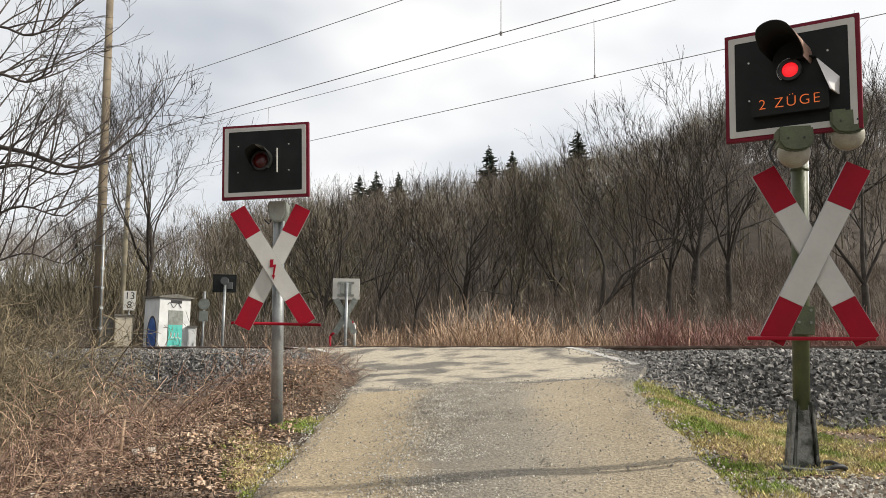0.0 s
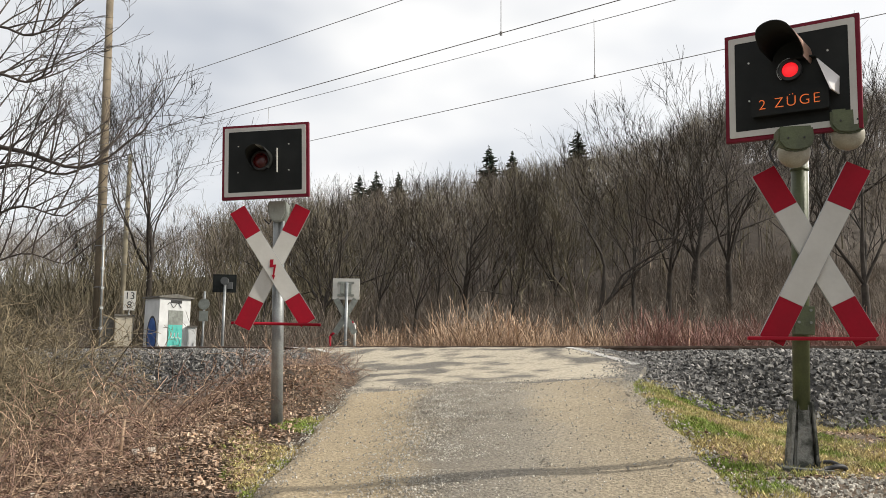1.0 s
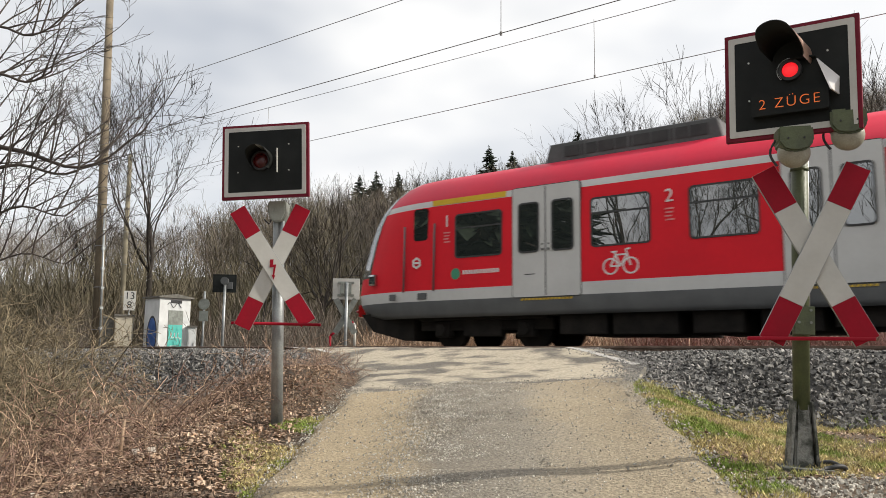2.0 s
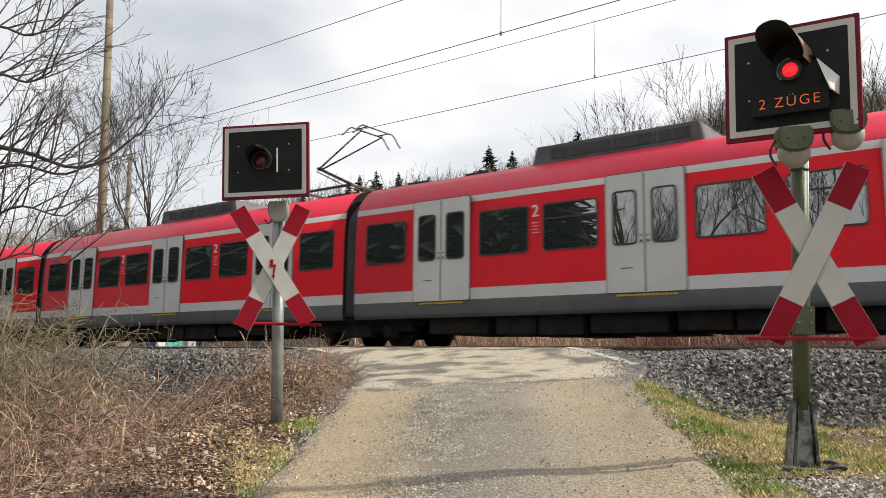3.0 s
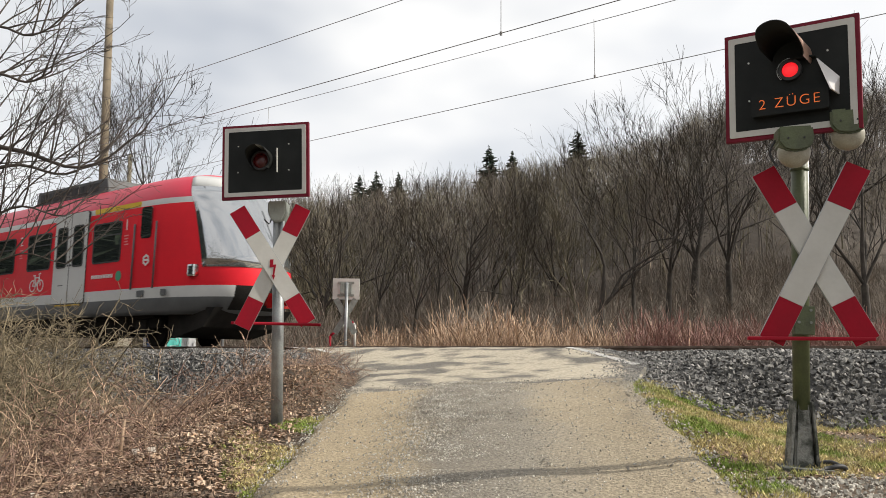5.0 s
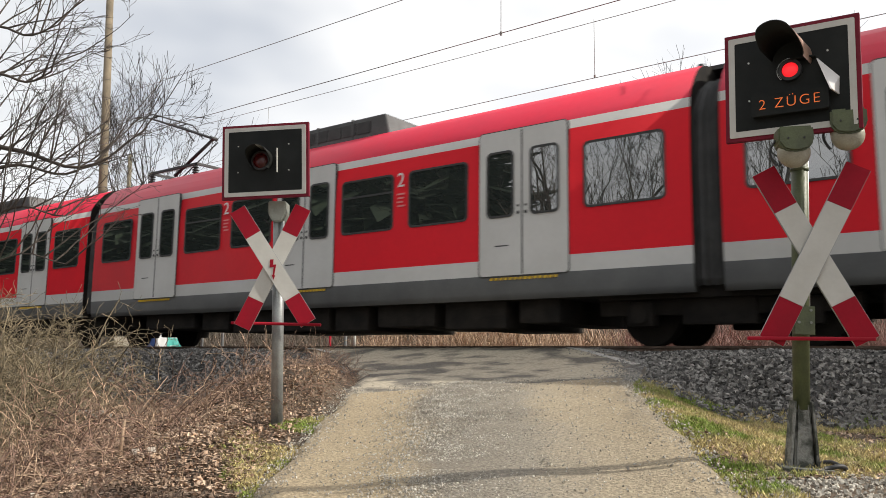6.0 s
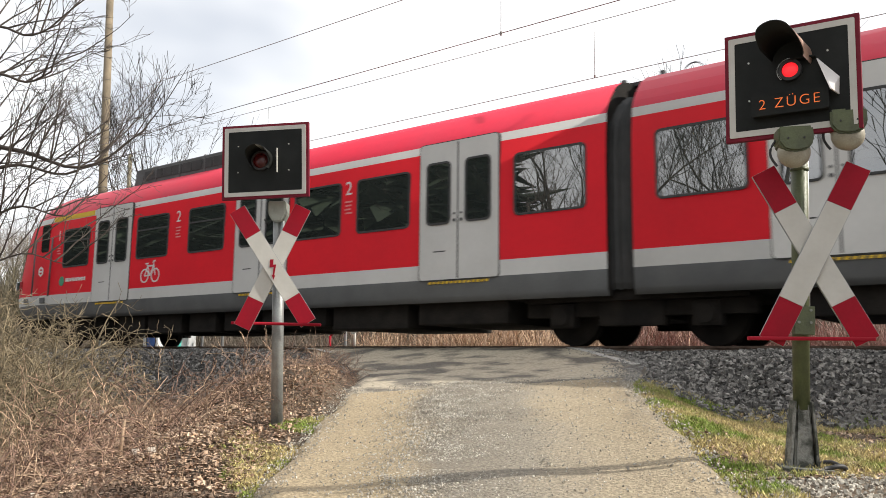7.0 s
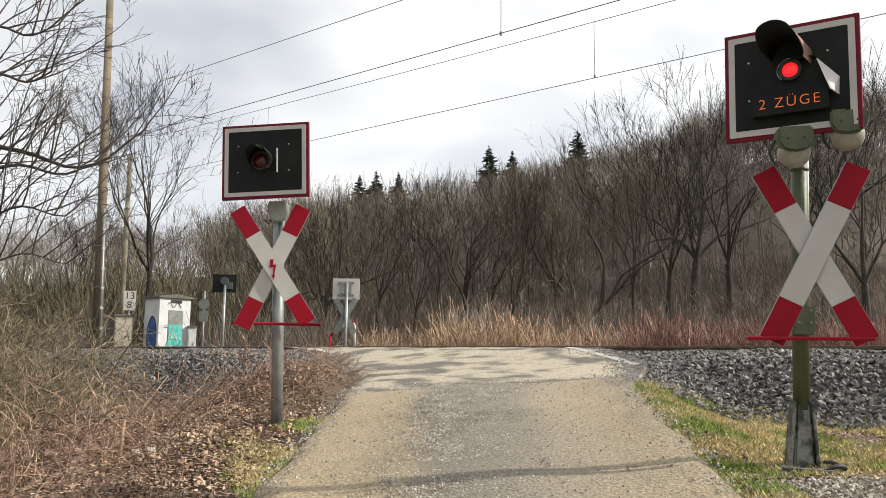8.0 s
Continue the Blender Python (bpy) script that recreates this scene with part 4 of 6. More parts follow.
def make_end(train, sgn, joint_x):
    """One end car; sgn -1 points its cab along -x."""
    holder = end_body("end_car", train)
    holder.matrix_basis = pose(joint_x, 0, 0, 0, 0, 0 if sgn > 0 else 180)
    fit_out(holder, END_WIN, END_DOOR, vents=(3, 4, 5))
    # cab windows, grab rails, bands, markings on both sides
    for s in (-1, 1):
        turn = 0 if s < 0 else 180
        bm = bmesh.new()
        prism(bm, rounded(-0.21, 0.21, -0.37, 0.37, 0.07), -0.012, 0.02)
        part("cab_window", bm, "train_glass", holder, "dark cab side window").matrix_basis = pose(16.52, s * 1.49, 2.86, 0, 0, turn)
        for gx in (16.1, 16.98):
            bm = bmesh.new()
            tube(bm, (gx, s * 1.55, 1.30), (gx, s * 1.53, 2.85), 0.022, n=8)
            part("grab_rail", bm, "train_skirt", holder)
        bm = bmesh.new()
        box(bm, 14.2, 16.2, s * 1.462 - 0.012, s * 1.462 + 0.012, 3.275, 3.395)
        part("yellow_band", bm, "yellow", holder, "yellow first class band")
        for gx, w in ((16.45, 0.26), (17.35, 0.17)):
            bm = bmesh.new()
            box(bm, gx - w / 2, gx + w / 2, s * 1.51 - 0.02, s * 1.51 + 0.02, 1.12, 1.27, 0.01)
            part("step_recess", bm, "train_skirt", holder)
        bm = bmesh.new()
        hexa = lambda r: [(r * math.cos(a), r * math.sin(a)) for a in np.linspace(0.52, 0.52 + 2 * math.pi, 6, endpoint=False)]
        ring(bm, hexa(0.14), hexa(0.085), -0.002, 0.002)
        box(bm, -0.07, 0.07, -0.002, 0.002, -0.022, 0.022)
        part("round_badge", bm, "mark_white", holder, "pale outlined badge").matrix_basis = pose(16.62, s * 1.522, 1.97, 0, 0, turn)
        bm = bmesh.new()
        tube(bm, (0, 0, 0), (0, 0.004, 0), 0.125, n=24)
        part("green_badge", bm, "green", holder, "round green badge").matrix_basis = pose(15.5, s * 1.523, 1.66, 0, 0, turn)
        bm = bmesh.new()
        for i in range(13):
            box(bm, i * 0.075, i * 0.075 + 0.05, -0.002, 0.002, -0.045, 0.045)
        part("lettering", bm, "mark_white", holder, "pale unreadable lettering").matrix_basis = pose(14.3 if s < 0 else 15.3, s * 1.522, 1.68, 0, 0, turn)
    numeral(holder, "1", 15.75, 2.86, 0.38)
    numeral(holder, "2", 10.55, 2.86, 0.36)
    numeral(holder, "2", 5.33, 2.86, 0.36)
    bicycle_mark(holder, 11.55, sgn)
    # face of the cab
    for s in (1, -1):
        for nm, k0, k1, t0, mt, lb in (("windscreen", 4, 11, 0.74, "screen_glass", "large curved windscreen"), ("destination_panel", 11, 13, 0.74, "train_white", "pale panel above the windscreen")):
            ob = nose_patch(nm, k0, k1, t0, math.pi / 2, mt, holder, lb)
            if s < 0:
                ob.matrix_basis = Matrix.Diagonal((1, -1, 1, 1))
        bm = bmesh.new()
        p = nose_point(3, 0.66, 0.0)
        box(bm, p.x - 0.19, p.x + 0.03, s * p.y - 0.12, s * p.y + 0.12, 1.52, 1.80, 0.05)
        part("headlight", bm, "screen_glass", holder, "clear headlight cluster")
        bm = bmesh.new()
        box(bm, p.x - 0.10, p.x + 0.045, s * p.y - 0.05, s * p.y + 0.05, 1.55, 1.63, 0.02)
        part("tail_lamp", bm, "tail", holder, "red tail lamp")
    bm = bmesh.new()
    box(bm, 19.19, 19.225, -0.2, 0.2, 1.50, 1.72, 0.004)
    part("white_emblem", bm, "mark_white", holder, "white square emblem plate")
    bm = bmesh.new()
    tube(bm, (18.7, 0, 1.02), (19.45, 0, 1.02), 0.11, n=12)
    box(bm, 19.36, 19.62, -0.24, 0.24, 0.84, 1.18, 0.05)
    tube(bm, (19.6, 0.1, 1.0), (19.82, 0.1, 1.0), 0.10, 0.02, n=10)
    part("coupler", bm, "tail", holder, "red and dark automatic coupler")
    bm = bmesh.new()
    tube(bm, (19.0, 0.25, 2.35), (18.92, -0.1, 3.1), 0.012, n=6)
    part("wiper", bm, "dark", holder)
    bm = bmesh.new()
    prism(bm, [(17.0, 0.85), (18.7, 0.85), (18.3, 0.42), (17.3, 0.2), (17.0, 0.2)], -1.1, 1.1)
    part("cow_catcher", bm, "train_black", holder, "dark track clearer")
    bogie(holder, 15.0)
    underfloor(holder, 2.0, 13.0)
    roof_case(holder, 9.7, 13.6)
    for x in (8.6, 14.6):
        bm = bmesh.new()
        tube(bm, (x, 0.2, 4.1), (x, 0.2, 4.22), 0.05, n=10)
        tube(bm, (x, 0.2, 4.2), (x + 0.1, 0.2, 4.3), 0.035, n=8)
        part("horn", bm, "dark", holder)
    return holder


def make_train(label, m):
    """Four car unit on shared bogies, its middle joint at the origin."""
    t = thing("electric_train", m, label, "train", "passing trains")
    for c, nm in ((7.73, 0), (-7.73, 1)):
        car = plain_body("middle_car", c - 7.53, c + 7.53, t)
        holder = car
        fit_out(holder, [c + x for x in MIDDLE_WIN], [c + x for x in MIDDLE_DOOR])
        for x in (c - 2.4, c + 2.4):
            numeral(holder, "2", x, 2.86, 0.36)
        underfloor(holder, c - 5.4, c + 5.4)
        roof_case(holder, c - 2.4 if c > 0 else c - 1.0, c + 1.5 if c > 0 else c + 2.9)
        for x in (c - 6.2, c + 4.6, c + 6.4):
            bm = bmesh.new()
            box(bm, x - 0.35, x + 0.35, 0.1, 0.5, 4.08, 4.2, 0.02)
            tube(bm, (x - 0.2, 0.3, 4.15), (x - 0.2, 0.3, 4.33), 0.06, 0.04, n=10)
            tube(bm, (x + 0.2, 0.3, 4.15), (x + 0.2, 0.3, 4.28), 0.06, 0.04, n=10)
            part("roof_insulator", bm, "dark", holder)
        if c > 0:
            pantograph(holder)
    make_end(t, 1, 15.46)
    make_end(t, -1, -15.46)
    for x in (-15.46, 0.0, 15.46):
        bm = bmesh.new()
        inner = [(y * 0.95, 0.80 + (z - 0.70) * 0.90) for y, z in SEC]
        full = inner + [(-y, z) for y, z in inner[-2::-1]]
        rows = []
        for i in range(9):
            k = 1.0 if i % 2 == 0 else 0.965
            rows.append([bm.verts.new((x - 0.24 + 0.06 * i, y * k, z * (1 - (1 - k) * 0.5))) for y, z in full])
        for a, b in zip(rows, rows[1:]):
            for i in range(len(full) - 1):
                bm.faces.new((a[i], a[i + 1], b[i + 1], b[i]))
        part("gangway_bellows", bm, "rubber", t, "dark grey folded gangway bellows")
        bogie(t, x)
        bm = bmesh.new()
        tube(bm, (x + 0.25, -0.35, 4.05), (x + 0.25, -0.35, 4.28), 0.06, 0.05, n=10)
        tube(bm, (x - 0.4, -0.35, 4.05), (x - 0.4, -0.35, 4.25), 0.06, 0.05, n=10)
        path_tube(bm, [(x + 0.55 + 0.17 * math.cos(a), 0.2, 4.36 + 0.17 * math.sin(a)) for a in np.linspace(0, math.pi, 10)], 0.013, 6)
        for o in (0.38, 0.72):
            tube(bm, (x + o, 0.2, 4.06), (x + o, 0.2, 4.37), 0.013, n=6)
        box(bm, x - 0.5, x + 0.8, -0.42, 0.26, 4.10, 4.17, 0.01)
        part("roof_link", bm, "dark", t)
    return t


# ---- far side fixtures ----
def make_far_things():
    # overhead line masts
    for x, y, h, r0, r1, lb in ((-34.15, 19.45, 17.5, 0.23, 0.16, "tall weathered concrete mast beside the far track"), (-42.55, 25.6, 11.9, 0.16, 0.115, "slender pale concrete mast behind the track")):
        z0 = ground_z(x, y)
        mast = thing("overhead_mast", pose(x, y, z0, 1.05 if h > 15 else 0.3, -1.45 if h > 15 else -0.4, 0), lb, "mast", "overhead line masts")
        bm = bmesh.new()
        tube(bm, (0, 0, -0.3), (0, 0, h), r0, r1, n=20)
        part("shaft", bm, "concrete_dark" if h > 15 else "concrete", mast, "weathered concrete shaft")
        for k in range(6):
            bm = bmesh.new()
            tube(bm, (0, 0, 1.5 + k * 1.9), (0, 0, 1.53 + k * 1.9), r0 * 1.06 - 0.006 * k, n=18)
            part("band", bm, "steel", mast)
        if h > 15:
            bm = bmesh.new()
            tube(bm, (0.33, -0.05, 0), (0.33, -0.05, 7.0), 0.05, n=8)
            for k in range(7):
                box(bm, 0.27, 0.39, -0.12, 0.02, 0.6 + k * 0.9, 0.72 + k * 0.9)
            part("cable_conduit", bm, "steel", mast, "grey conduit with clips")
        else:
            bm = bmesh.new()
            tube(bm, (-1.0, 0, h - 0.25), (0.3, 0, h - 0.25), 0.05, n=8)
            part("bracket_arm", bm, "steel", mast)
    # kilometre board
    kb = thing("kilometre_board", pose(-40.2, 24.6, ground_z(-40.2, 24.6), 0, 0, math.degrees(YAW) - 90 + 20), "white kilometre board with black numerals on a post", "sign")
    bm = bmesh.new()
    tube(bm, (0, 0.05, -0.2), (0, 0.05, 3.6), 0.04, n=8)
    part("post", bm, "steel", kb)
    bm = bmesh.new()
    box(bm, -0.31, 0.31, -0.01, 0.02, 2.72, 3.78, 0.005)
    part("plate", bm, "sign_white", kb, "white plate")
    for tx, z in (("13", 3.50), ("8", 3.0)):
        cu = bpy.data.curves.new("numerals", "FONT")
        cu.body, cu.size, cu.extrude, cu.align_x, cu.align_y = tx, 0.55, 0.002, "CENTER", "CENTER"
        cu.materials.append(M["dark"])
        o = new("numerals", cu)
        o.parent = kb
        o.matrix_basis = pose(0, -0.016, z, 90, 0, 0)
    # relay hut
    hx, hy = -36.9, 24.8
    hz = ground_z(hx, hy) - 0.02
    hut = thing("relay_hut", pose(hx, hy, hz, 0, 0, math.degrees(YAW) - 90 + 47), "white concrete relay hut with spray painted lettering", "hut")
    hut.scale = (0.87, 0.87, 1.0)
    bm = bmesh.new()
    box(bm, -1.0, 1.0, -0.9, 0.9, 0, 3.38, 0.02)
    part("wall_shell", bm, "hut_white", hut, "white rendered walls")
    bm = bmesh.new()
    prism(bm, [(-1.14, 3.38), (1.14, 3.38), (1.14, 3.45), (0.0, 3.6), (-1.14, 3.45)], -1.05, 1.05)
    part("roof", bm, "old_concrete", hut, "grey slab roof")
    bm = bmesh.new()
    box(bm, -0.42, 0.52, -0.93, -0.89, 0.05, 2.75, 0.01)
    door = part("door", bm, "grey_paint", hut, "grey metal door")
    bm = bmesh.new()
    box(bm, -0.40, 0.50, -0.945, -0.932, 0.06, 2.0)
    part("teal_paint", bm, "teal", hut, "teal spray paint")
    bm = bmesh.new()
    path_tube(bm, [(-0.28 + 0.65 * k + 0.06 * math.cos(18 * k), -0.95, 1.45 + 0.14 * math.sin(18 * k)) for k in np.linspace(0, 1, 40)] + [(0.3, -0.95, 0.95), (-0.25, -0.95, 0.9)], 0.02, 5)
    part("white_scrawl", bm, "mark_white", hut, "white spray scrawl")
    bm = bmesh.new()
    path_tube(bm, [(-0.5 + 0.9 * k, -0.91, 3.02 + 0.12 * math.sin(11 * k)) for k in np.linspace(0, 1, 20)], 0.02, 5)
    part("dark_scrawl", bm, "dark", hut, "dark spray scrawl")
    bm = bmesh.new()
    box(bm, -0.3, 0.4, -0.92, -0.895, 3.12, 3.28)
    part("vent", bm, "dark", hut)
    bm = bmesh.new()
    r = bmesh.ops.create_uvsphere(bm, u_segments=20, v_segments=10, radius=1.0)
    bmesh.ops.transform(bm, matrix=Matrix.Translation((-1.005, -0.1, 1.4)) @ Matrix.Diagonal((0.012, 0.52, 0.95, 1)), verts=r["verts"])
    part("blue_paint", bm, "blue", hut, "blue spray painted letter")
    bm = bmesh.new()
    r = bmesh.ops.create_uvsphere(bm, u_segments=20, v_segments=10, radius=1.0)
    bmesh.ops.transform(bm, matrix=Matrix.Translation((-1.001, -0.1, 1.4)) @ Matrix.Diagonal((0.008, 0.62, 1.06, 1)), verts=r["verts"])
    part("black_outline", bm, "dark", hut, "black outline of the painted letter")
    for ox, oy, w, h, mt, nm, lb in ((1.30, -0.2, 0.42, 1.9, "hut_white", "switch_cabinet", "white switch cabinet beside the hut"), (-2.05, -0.35, 0.85, 2.4, "cabinet", "switch_cabinet", "beige switch cabinet with worn paint"),
                                 (-3.0, 0.1, 0.7, 2.3, "old_concrete", "switch_cabinet", "grey weathered switch cabinet")):
        w4 = pose(hx, hy, hz, 0, 0, math.degrees(YAW) - 90 + 14) @ Vector((ox, oy, 0))
        cb = thing(nm, pose(w4.x, w4.y, hz, 0, 0, math.degrees(YAW) - 90 + 18), lb, "cabinet", "switch cabinets")
        bm = bmesh.new()
        box(bm, -w / 2, w / 2, -0.3, 0.3, 0, h, 0.02)
        part("body", bm, mt, cb)
        bm = bmesh.new()
        box(bm, -w / 2 - 0.05, w / 2 + 0.05, -0.36, 0.36, h, h + 0.08, 0.01)
        part("lid", bm, "old_concrete", cb)
        bm = bmesh.new()
        box(bm, -w / 2 + 0.05, w / 2 - 0.05, -0.315, -0.29, 0.2, h - 0.25, 0.01)
        dr = part("door", bm, mt, cb)
        bm = bmesh.new()
        box(bm, w / 2 - 0.16, w / 2 - 0.12, -0.34, -0.31, h / 2, h / 2 + 0.15)
        part("handle", bm, "dark", dr)
    # far signals seen from behind
    yaw = math.degrees(YAW) - 90
    for r, d, zc, white, lb in ((-3.03, 25.0, 1.92, True, "pale grey back of a signal board on a post"), (-7.95, 29.0, 2.42, False, "dark signal board with lamp hood on a post")):
        x, y = road_axes(r, d)
        sg = thing("light_signal", pose(x, y, 0, 0, 0, yaw + (0 if white else 6)), lb, "light signal", "light signals")
        bm = bmesh.new()
        tube(bm, (0.03, -0.06, -1.0), (0.03, -0.06, zc + 0.2), 0.05, n=12)
        part("post", bm, "steel", sg)
        bm = bmesh.new()
        box(bm, -0.42, 0.42, -0.02, 0.03, zc - 0.33, zc + 0.33, 0.01)
        part("board", bm, "sign_white" if white else "board_black", sg, "pale grey board back" if white else "black board")
        bm = bmesh.new()
        if white:
            for zz in (-0.2, 0.2):
                box(bm, -0.26, 0.26, -0.05, -0.02, zc + zz - 0.03, zc + zz + 0.03)
            box(bm, -0.17, -0.05, -0.12, -0.02, zc - 0.16, zc + 0.18, 0.01)
            box(bm, 0.06, 0.18, -0.06, -0.02, zc - 0.16, zc + 0.16, 0.01)
        else:
            tube(bm, (0.02, -0.2, zc + 0.08), (0.02, -0.02, zc + 0.08), 0.14, n=16)
            box(bm, 0.1, 0.3, -0.08, -0.02, zc - 0.2, zc + 0.05, 0.01)
        part("lamp_case", bm, "grey_paint" if white else "roof_box", sg, "lamp case on the board")
        if white:
            for s in (-1, 1):
                bm = bmesh.new()
                box(bm, -0.09, 0.09, -0.02, 0.0, -0.62, 0.62, m=pose(0, 0, zc - 0.85, 0, s * 30, 0))
                part("cross_arm", bm, "grey_paint", sg, "grey back of a cross arm")
    x, y = road_axes(-8.95, 30.0)
    rs = thing("round_sign", pose(x, y, 0, 0, 0, yaw), "grey back of a round road sign on a post", "road sign")
    bm = bmesh.new()
    tube(bm, (0, 0, -1.0), (0, 0, 2.2), 0.04, n=10)
    part("post", bm, "steel", rs)
    bm = bmesh.new()
    tube(bm, (0, -0.05, 1.72), (0, -0.03, 1.72), 0.21, n=24)
    box(bm, -0.17, 0.17, -0.05, -0.03, 1.08, 1.46, 0.01)
    part("plates", bm, "grey_paint", rs)
    # red and white barrier hoop beside the far lane
    x, y = road_axes(-3.15, 25.6)
    hp = thing("hoop_barrier", pose(x, y, 0.12, 0, 0, yaw), "red and white hoop barrier beside the lane", "barrier")
    pts = [(-0.42, 0, -0.85), (-0.42, 0, 0.35), (-0.1, 0, 0.62), (0.25, 0, 0.8), (0.36, 0, 0.7), (0.36, 0, -0.85)]
    for i, (a, b) in enumerate(zip(pts, pts[1:])):
        a, b = Vector(a), Vector(b)
        for k in range(2):
            bm = bmesh.new()
            tube(bm, a.lerp(b, k / 2), a.lerp(b, (k + 1) / 2), 0.04, n=10)
            part("tube", bm, "sign_red" if (i + k) % 2 else "sign_white", hp)


# ---- plants ----
def grow(rng, base, direction, length, radius, levels, out, spread=0.6, kids=5, up=0.12, wiggle=0.16, sides=4, steps=5, taper=0.35, first=0.25, shrink=0.62, cut=0.0):
    """Appends tapered branch segments (a, b, ra, rb, sides) to out."""
    p, d = np.array(base, float), np.array(direction, float)
    d /= np.linalg.norm(d)
    seg = length / steps
    pts = [(p.copy(), d.copy())]
    for i in range(steps):
        d = d + rng.normal(0, wiggle, 3) + np.array([0, 0, up])
        d /= np.linalg.norm(d)
        q = p + d * seg
        ra, rb = radius * (1 - (1 - taper) * i / steps), radius * (1 - (1 - taper) * (i + 1) / steps)
        out.append((p.copy(), q.copy(), ra, rb, sides))
        p = q
        pts.append((p.copy(), d.copy()))
    if levels <= 0:
        return
    for k in range(kids):
        f = first + (1 - first) * (k + rng.uniform(0, 0.9)) / kids
        i = min(steps - 1, int(f * steps))
        a, b = pts[i], pts[i + 1]
        w = f * steps - i
        s = a[0] + (b[0] - a[0]) * min(1, w)
        side = rng.normal(0, 1, 3)
        side -= side.dot(b[1]) * b[1]
        side /= np.linalg.norm(side) + 1e-6
        nd = b[1] * (1 - spread * 0.5) + side * spread * rng.uniform(0.7, 1.3)
        ln = length * shrink * rng.uniform(0.65, 1.15) * (1.15 - 0.5 * f)
        if ln < cut:
            continue
        grow(rng, s, nd, ln, max(0.0022, radius * (1 - (1 - taper) * f) * 0.55), levels - 1, out, spread, kids, up, wiggle * 1.15, max(3, sides - 1), max(2, steps - 1), taper, 0.15, shrink, cut)


def segs_to_mesh(name, segs, material):
    verts, faces = [], []
    for a, b, ra, rb, n in segs:
        d = b - a
        d = d / (np.linalg.norm(d) + 1e-9)
        ref = np.array([0.0, 0, 1]) if abs(d[2]) < 0.9 else np.array([1.0, 0, 0])
        u = np.cross(d, ref)
        u /= np.linalg.norm(u)
        v = np.cross(d, u)
        o = len(verts)
        for c, r in ((a, ra), (b, rb)):
            for i in range(n):
                t = 2 * math.pi * i / n
                verts.append(tuple(c + r * (u * math.cos(t) + v * math.sin(t))))
        if n == 2:
            faces.append((o, o + 1, o + 3, o + 2))
            continue
        for i in range(n):
            j = (i + 1) % n
            faces.append((o + i, o + j, o + n + j, o + n + i))
    return mesh_from(name, verts, faces, material, True)


def make_tree(name, segs, split, m, label, group, material):
    """A tree thing with trunk and crown as parts."""
    t = thing(name, m, label, "tree", group)
    a = [s for s in segs if s[2] > split]
    b = [s for s in segs if s[2] <= split]
    tr = new("trunk", segs_to_mesh("trunk", a, material))
    tr.parent = t
    cr = new("crown", segs_to_mesh("crown", b, material))
    cr.parent = t
    return t


def fork_tree(seed, height, bole=0.3, levels=6, angle=0.42, limbs=3, thick=0.017, thin=0.007, up=0.012, twigs=0.5, lean=(0.0, 0.0)):
    """A broad bare tree: a bole that forks again and again into a rounded crown of fine twigs."""
    rng = np.random.default_rng(seed)
    segs = []

    def aside(d, ang):
        side = rng.normal(0, 1, 3)
        side -= side.dot(d) * d
        side /= np.linalg.norm(side) + 1e-6
        return d * math.cos(ang) + side * math.sin(ang)

    def limb(p, d, length, r, lev):
        steps = 4 if lev >= levels else 3 if lev > 2 else 2
        for i in range(steps):
            d = d + rng.normal(0, 0.04 if lev >= levels else 0.11, 3) + np.array([0, 0, up])
            d = d / np.linalg.norm(d)
            q = p + d * length / steps
            r1 = r * 0.93
            segs.append((p, q, r, r1, 7 if lev >= levels else 5 if lev > 3 else 3))
            p, r = q, r1
            if 1 <= lev < levels and rng.uniform() < twigs:
                limb(p, aside(d, rng.uniform(0.6, 1.0)), length * rng.uniform(0.4, 0.65), r * 0.4, max(0, lev - 3))
        if lev <= 0:
            return
        n = limbs if lev >= levels else (3 if rng.uniform() < 0.3 else 2)
        for k in range(n):
            first = k == 0 and lev > 1
            limb(p, aside(d, angle * (rng.uniform(0.2, 0.7) if first else rng.uniform(0.8, 1.5))), length * rng.uniform(0.72, 0.92) * (0.62 if lev >= levels else 1.0) * (1.1 if first else 0.95),
                 r * (0.74 if first else 0.52), lev - 1)

    d0 = np.array([lean[0], lean[1], 1.0])
    limb(np.array([0.0, 0.0, -0.3]), d0 / np.linalg.norm(d0), height * bole, height * thick, levels)
    k = height / max(q[2] for p, q, ra, rb, n in segs)
    return [(p * k, q * k, max(ra * k, thin), max(rb * k, thin * 0.75), n if ra > 0.016 else 2) for p, q, ra, rb, n in segs]


def crown_line(k):
    """Slope at which the crowns of the wood end, by bearing."""
    return lerp_table([(-0.7, 0.19), (-0.29, 0.197), (-0.16, 0.231), (0.0, 0.237), (0.07, 0.243), (0.15, 0.258), (0.22, 0.276), (0.3, 0.303), (0.36, 0.345), (0.45, 0.37), (0.8, 0.40)], k)


